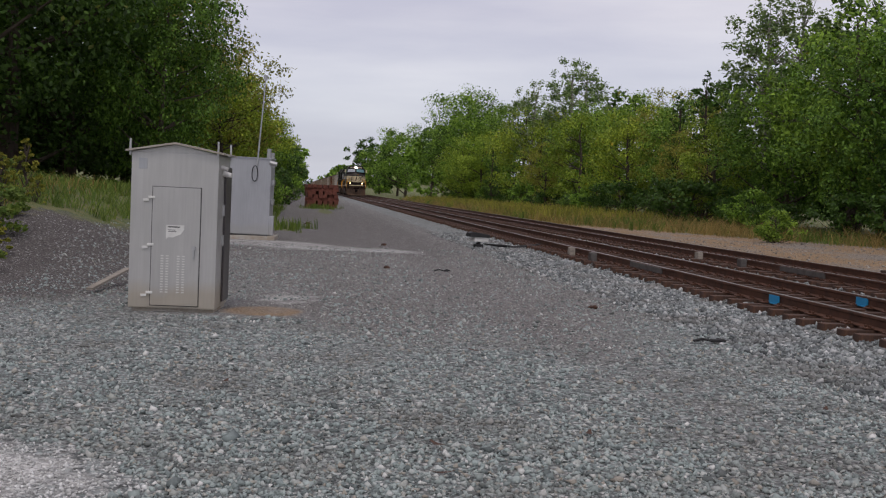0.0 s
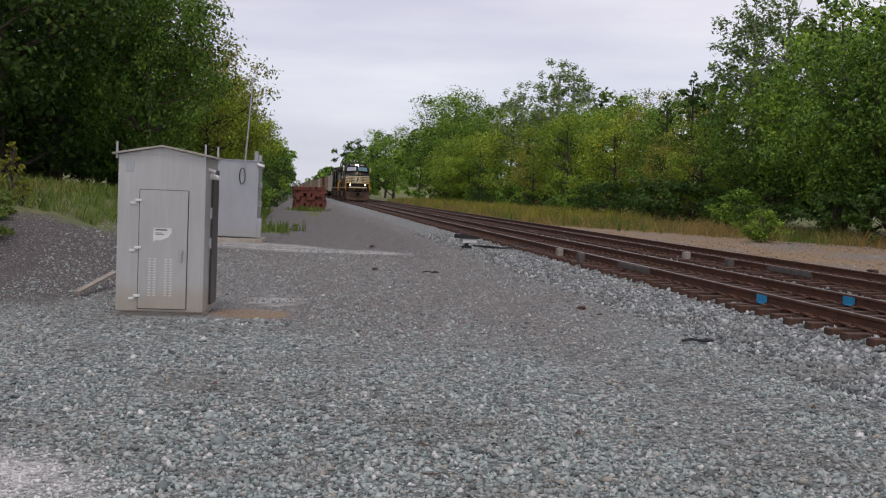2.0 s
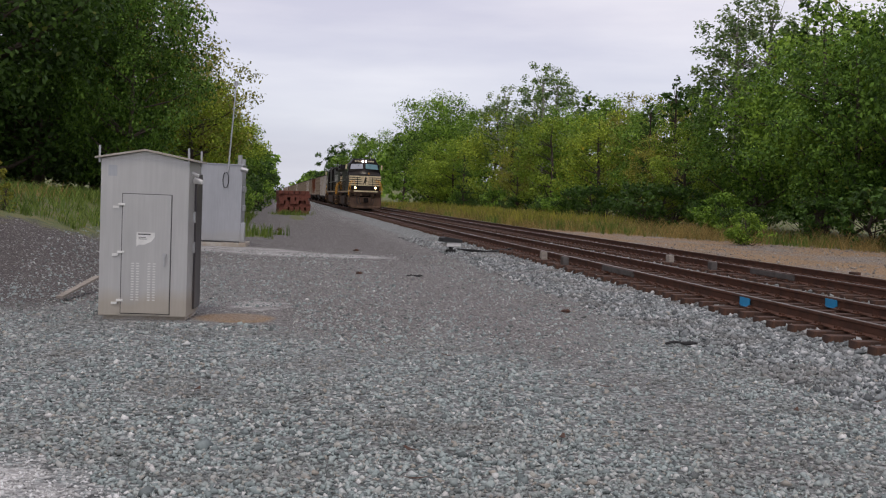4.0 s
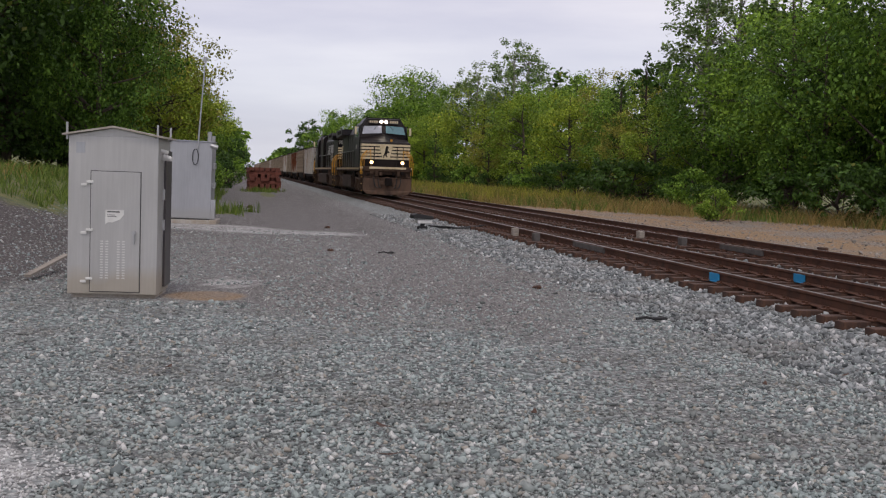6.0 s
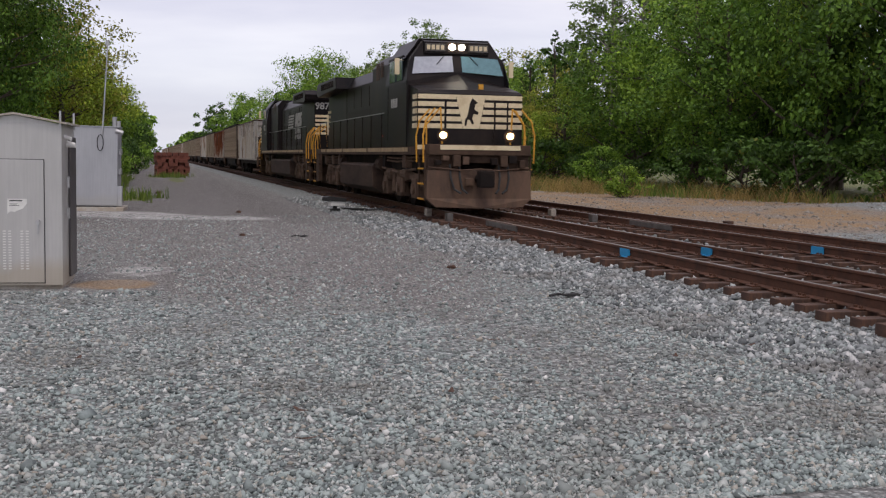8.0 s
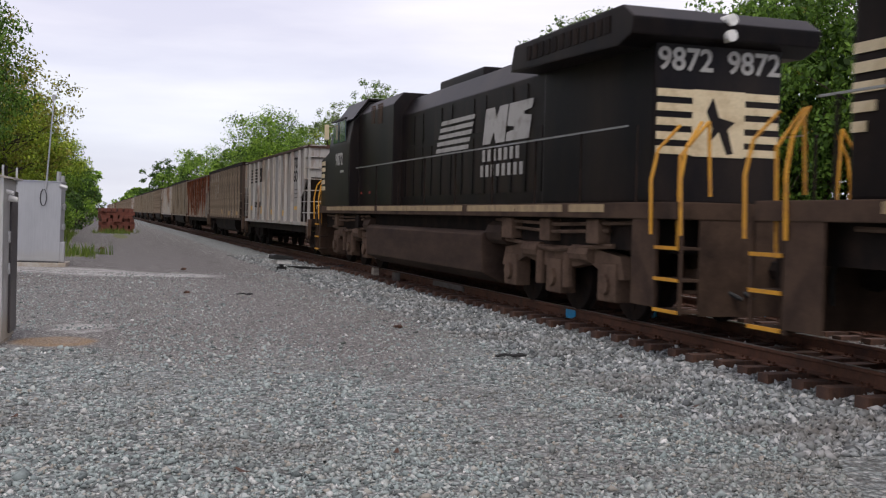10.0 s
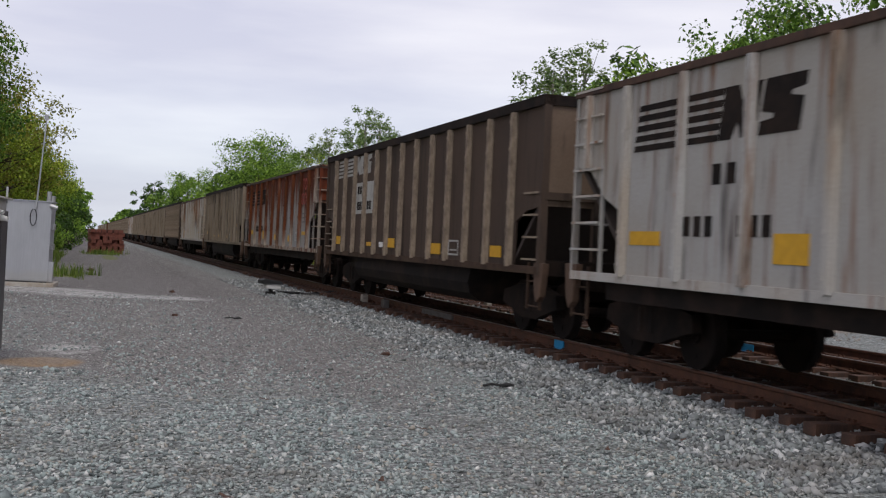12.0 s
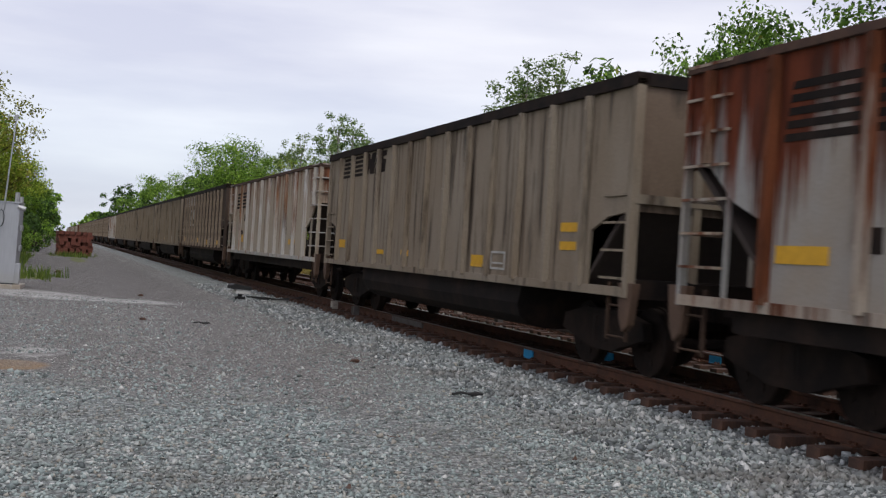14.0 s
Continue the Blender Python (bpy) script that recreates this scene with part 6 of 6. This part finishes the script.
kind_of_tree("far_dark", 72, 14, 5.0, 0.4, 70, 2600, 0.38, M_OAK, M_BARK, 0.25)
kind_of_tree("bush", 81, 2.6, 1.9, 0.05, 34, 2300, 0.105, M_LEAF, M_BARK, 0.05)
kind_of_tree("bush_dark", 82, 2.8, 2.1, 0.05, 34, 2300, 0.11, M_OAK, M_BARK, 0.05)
kind_of_tree("weeds", 83, 1.3, 0.8, 0.02, 24, 1500, 0.06, M_GRASS, M_BARK, 0.015)
kind_of_tree("goldenrod", 84, 1.6, 0.55, 0.1, 34, 1700, 0.05, M_GOLD, M_BARK, 0.015, shape="cone")

OAKLAB = "large spreading tree with dense dark green foliage"
MIDLAB = "mid-green leafy tree at the wood's edge"
LIMELAB = "young yellow-green leafy tree at the wood's edge"
FARLAB = "distant leafy tree in the line along the track"


def left_wood():
    for k, x, y, h, w in (("oak", -16, 44, 18, 1.1), ("oak_b", -13.2, 52, 19, 1.05), ("oak", -12.8, 63, 17.5, 0.95), ("oak_b", -22, 37, 18, 1.1), ("oak", -28, 50, 19, 1.2),
                          ("oak_b", -15, 66, 18, 1.1), ("far_dark", -24, 72, 19, 1.2), ("oak_b", -13, 84, 17, 1.1), ("oak", -33, 36, 18, 1.1), ("far_dark", -20, 96, 18, 1.2), ("far_dark", -36, 68, 19, 1.3)):
        plant(k, x, y, h, (x * 37 + y * 11) % 360, OAKLAB, w)
    # Added backing trees; their dark leaf colour carries the wood's deep shade.
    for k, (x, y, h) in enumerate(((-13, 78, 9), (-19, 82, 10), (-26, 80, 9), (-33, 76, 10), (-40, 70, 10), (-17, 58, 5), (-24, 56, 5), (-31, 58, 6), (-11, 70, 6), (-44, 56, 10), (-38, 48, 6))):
        plant("far_dark", x, y, h, k * 59 % 360, "added understorey tree with the shade in its leaf colour", 1.3)
    plant("maple", -7.7, 55, 13.2, 40, "leafy tree with deep green foliage", 0.8)
    plant("maple", -6.3, 51, 9.5, 140, "leafy tree with deep green foliage", 0.75)
    plant("turning", -6.6, 57, 11.8, 40, "tall tree with thin yellowing leaves", 0.62)
    plant("turning", -4.6, 62, 10.4, 150, "tree with thin yellowing leaves", 1.05)
    plant("lime", -4.1, 60, 7.2, 10, LIMELAB, 1.0)
    plant("lime_b", -4.3, 70, 8.2, 80, LIMELAB, 0.9)
    plant("ash", -5.6, 80, 9.5, 70, MIDLAB, 0.95)
    plant("ash_b", -4.6, 96, 8.0, 10, MIDLAB, 1.0)
    for k, (x, y, h) in enumerate(((-4.0, 112, 7.0), (-4.5, 128, 8.5), (-3.6, 146, 8.2), (-4.2, 168, 9), (-3.0, 196, 9), (-3.5, 230, 10), (-3, 275, 11), (-4, 330, 12), (-5, 400, 13), (-12, 120, 12), (-13, 150, 13), (-14, 200, 14))):
        plant("far" if k % 2 else "far_dark", x, y, h, k * 77 % 360, FARLAB, 1.0)
    for k, (x, y, h) in enumerate(((-4.4, 46, 2.2), (-4.9, 52, 2.6), (-3.9, 57, 2.3), (-3.4, 66, 2.6), (-3.2, 74, 2.4), (-2.4, 84, 2.2), (-1.6, 95, 2.8), (-1.4, 104, 2.4))):
        plant("bush" if k % 3 else "bush_dark", x, y, h, k * 50, "green bush beside the gravel lot", 1.0, "bush")
    # Bushes in the dark leaf colour paint the shade under the crowns.
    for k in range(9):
        plant("bush_dark", -11.5 - k * 2.7, 70 - (k % 3) * 4, 2.6 + 0.5 * (k % 2), k * 47, "bush with the shade below the trees in its leaf colour", 1.5, "bush")
    plant("goldenrod", -6.25, 26.0, 1.35, 0, "tall goldenrod plant with yellow plumes", 1.0, "plant")
    for k, (x, y, h) in enumerate(((-5.4, 20.2, 0.85), (-5.9, 21.4, 1.1), (-6.4, 24.5, 0.9), (-5.2, 19.0, 0.5), (-6.9, 26.6, 0.9), (-6.0, 23.0, 0.7), (-5.8, 25.2, 0.6), (-7.4, 27.8, 0.8), (-6.6, 22.6, 1.0))):
        plant("weeds" if k % 2 else "goldenrod", x, y, h, k * 60, "clump of rough green weeds", 1.3, "plant")


def right_wood():
    rows = (("far_dark", 18.8, 335, 15), ("far", 21, 300, 12), ("far_dark", 22, 255, 13.5), ("ash", 21.3, 228, 13.5), ("far", 24, 205, 11), ("far", 24.5, 180, 13), ("ash_b", 23.4, 160, 15.2), ("oak", 27, 170, 14.5),
            ("ash", 23.5, 138, 11.5), ("lime", 21.8, 150, 8.0), ("lime_b", 21.0, 128, 8.5), ("cedar", 20.5, 118, 7.0), ("ash_b", 25, 124, 12.8), ("lime", 23.5, 110, 10.5), ("poplar", 25.7, 105, 13.3), ("poplar", 28.3, 110, 13.6), ("poplar", 23.6, 112, 11.8), ("ash", 26.5, 98, 10.5),
            ("lime_b", 24, 94, 9.0), ("turning", 22.2, 99, 6.5), ("ash_b", 26.5, 86, 10.2), ("lime", 24.5, 80, 8.6), ("turning", 27.5, 80, 10.0), ("ash", 26, 73, 8.8), ("cedar", 25.7, 68.5, 10.0), ("cedar", 24.6, 70.5, 8.6), ("lime_b", 24.5, 63, 6.5),
            ("poplar", 28.5, 61, 12.8), ("poplar", 26.2, 60, 12.2), ("turning", 23.8, 67, 6.0), ("maple", 25.8, 56, 9.0), ("ash", 26.8, 51, 12.1), ("maple", 25.6, 46, 9.6), ("oak_b", 29.5, 48, 10.4), ("far_dark", 30, 40, 11.3), ("maple", 27.6, 40.5, 13.4), ("ash", 29.3, 43.2, 13.5),
            ("maple", 29.6, 34.5, 13.0), ("far_dark", 32, 32, 13), ("ash", 29, 28, 11.5), ("far_dark", 33, 62, 14.3), ("far_dark", 33, 76, 12), ("far_dark", 34, 92, 12), ("ash", 31, 22, 12), ("far_dark", 36, 52, 14), ("far_dark", 34, 112, 13), ("far_dark", 33, 135, 13))
    for k, (kind, x, y, h) in enumerate(rows):
        lab = {"oak": OAKLAB, "oak_": OAKLAB, "lime": LIMELAB, "mapl": "leafy tree with deep green foliage", "popl": "tall thin poplar with sparse silvery leaves", "ceda": "dark narrow pointed evergreen", "turn": "small tree with thin yellowing leaves", "far": FARLAB, "far_": FARLAB}.get(kind[:4], MIDLAB)
        q = 1.15 if y < 145 else 1.0
        plant(kind, x * q, y * q, h * q * (1.13 if kind == "poplar" else 1.16 if y > 145 else 1.0), k * 67 % 360, lab, 1.2 if kind == "poplar" else 0.8 if y in (40.5, 43.2) or kind == "cedar" else 1.0)
    r = random.Random(9)
    # Mostly dark-leaved bushes: shade at the wood's foot is put in by colour.
    for k in range(34):
        y = 24 + k * 4.6
        plant("bush" if r.random() < 0.3 and k > 7 else "bush_dark", 26.6 + (1.2 if k < 7 else 0) + r.uniform(-0.9, 1.2) - 0.012 * (y - 40), y + r.uniform(-1, 1), r.uniform(1.7, 3.4), r.uniform(0, 360), "dense green undergrowth bush below the trees", r.uniform(0.9, 1.3), "bush")
    # Added dark row that closes the pale gap seen below the canopy.
    for k in range(15):
        plant("far_dark", 35.5 + (k % 3) * 2.0, 22 + k * 5.0, 6.5 + k % 2, k * 83 % 360, "added understorey tree with the shade in its leaf colour", 1.7)
    plant("bush", 20.9, 46.5, 1.55, 20, "round green bush in the dry grass", 1.05, "bush")


def far_woods():
    """The wooded horizon: one canopy of clumps on either side of the line."""
    rg = np.random.default_rng(5)
    V, F, off = [], [], 0
    for k in range(150):
        side = -1 if k % 2 else 1
        y = rg.uniform(380, 1500)
        x = 8 + side * (10 + rg.uniform(0, 1) ** 1.5 * 0.35 * y)
        v, f, _ = make_crown(500 + k, rg.uniform(12, 17), rg.uniform(5, 9), 0, 14, 240, 1.1)
        v = v + np.array([x, y, float(ground_z(x, y))])
        V.append(v)
        F.append(f + off)
        off += len(v)
    o = new("far_woods", mesh_np("far_woods", np.concatenate(V), np.concatenate(F), M_LEAF))
    tagged(o, "distant green woodland on the horizon", "woods", kind="stuff")


def grass_patch(name, xy, h, mat, label, lean=0.25, per=6, width=0.018):
    rg = np.random.default_rng(len(xy))
    n = len(xy) * per
    base = np.repeat(xy, per, 0) + rg.normal(0, 0.09, (n, 2))
    z = ground_z(base[:, 0], base[:, 1])
    hh = np.repeat(h, per) * rg.uniform(0.5, 1.15, n)
    a = rg.uniform(0, 6.283, n)
    ox, oy = np.cos(a), np.sin(a)
    b = rg.uniform(0, 6.283, n)
    dx, dy = np.cos(b) * hh * lean, np.sin(b) * hh * lean
    w = width * (0.6 + hh)
    p0 = np.stack([base[:, 0] - ox * w, base[:, 1] - oy * w, z - 0.02], 1)
    p1 = np.stack([base[:, 0] + ox * w, base[:, 1] + oy * w, z - 0.02], 1)
    m0 = np.stack([base[:, 0] - ox * w * 0.7 + dx * 0.4, base[:, 1] - oy * w * 0.7 + dy * 0.4, z + hh * 0.6], 1)
    m1 = np.stack([base[:, 0] + ox * w * 0.7 + dx * 0.4, base[:, 1] + oy * w * 0.7 + dy * 0.4, z + hh * 0.6], 1)
    tip = np.stack([base[:, 0] + dx, base[:, 1] + dy, z + hh], 1)
    v = np.stack([p0, p1, m1, m0, tip], 1).reshape(-1, 3)
    i = np.arange(n)[:, None] * 5
    f = np.concatenate([i + np.array([0, 1, 2]), i + np.array([0, 2, 3]), i + np.array([3, 2, 4])])
    tagged(new(name, mesh_np(name, v, f, mat)), label, "grass", kind="stuff")


def meadows():
    rg = np.random.default_rng(3)

    def field(n, x0, x1, y0, y1, pw=1.4):
        return np.stack([rg.uniform(x0, x1, n), y0 + (y1 - y0) * rg.random(n) ** pw], 1)
    def beyond(g):
        return g[(g[:, 1] > 60 - 2.2 * (g[:, 0] - 17) + rg.normal(0, 1.5, len(g))) & (g[:, 0] > 15.0)]
    def patchy(g, keep):
        w = np.sin(g[:, 0] * 0.9 + 1.3 * np.sin(g[:, 1] * 0.21)) * np.cos(g[:, 1] * 0.33 + g[:, 0] * 0.4) + rg.normal(0, 0.35, len(g))
        return g[(w > 0.1) == keep]
    g = np.concatenate([patchy(beyond(field(13000, 14.8, 27.5, 34, 170)), False), beyond(field(4000, 14.8, 27.5, 34, 170))])
    grass_patch("dry_grass", g, np.clip(rg.gamma(5, 0.1, len(g)), 0.15, 0.95), M_STRAW, "tall dry straw-coloured grass beyond the tracks", 0.75, 6, 0.009)
    g = patchy(beyond(field(8500, 14.8, 28, 34, 170)), True)
    grass_patch("green_grass", g, rg.uniform(0.3, 0.75, len(g)), M_GRASS, "patches of tall green grass and weeds", 0.5, 5, 0.016)
    g = beyond(field(1800, 15.5, 24, 70, 170))
    grass_patch("goldenrod_growth", g, rg.uniform(0.6, 1.1, len(g)), M_GOLD, "yellow-green weeds in the dry grass")
    g = field(4200, -16, -3.6, 23, 60, 1.3)
    g = g[(g[:, 0] < -4.4 - 2.2 * sm((27 - g[:, 1]) / 4) + 1.2 * sm((g[:, 1] - 32) / 10))]
    grass_patch("bank_grass", g, rg.uniform(0.15, 0.42, len(g)), M_GRASS, "green grass on the bank below the trees", 0.7, 6, 0.014)
    g = field(420, -16, -5.5, 18, 36, 1.2)
    g = g[(g[:, 0] < -5.4 - 0.6 * rg.random(len(g)))]
    grass_patch("bank_weeds", g, rg.uniform(0.2, 0.5, len(g)), M_STRAW, "dry brown and yellow weeds on the bank", 0.7, 6, 0.01)
    g = np.concatenate([field(500, -3.6, -1.2, 40, 80), rg.normal((1.4, 84), (0.7, 2.0), (90, 2)), rg.normal((-0.6, 44), (0.5, 1.6), (60, 2))])
    grass_patch("lot_edge_grass", g, rg.uniform(0.15, 0.5, len(g)), M_GRASS, "tufts of green grass at the edge of the lot")


left_wood()
right_wood()
far_woods()
meadows()


# ---- what moves ----
def front(t):
    """Where the train's leading end is along the track at t seconds."""
    return 36.75 - 18.581 * (t - 7.5) - 0.0637 * (t - 7.5) ** 2


def motions():
    times = [0.5 * k for k in range(29)]
    for thing, back, turned in TRAIN:
        walk(thing, [(t, pose(TRACK_X, front(t) + back, RAIL_Z + 0.004, 0, 0, 180 if turned else 0)) for t in times])
    steps = [k / FPS for k in range(14 * FPS + 1)]
    for wheel, y, r, turned in WHEELS:
        way = -1 if turned else 1
        rows = [(t, pose(0, y, r, way * math.degrees((front(t) - front(0)) / -r), 0, 0)) for t in steps]
        walk(wheel, rows)


motions()
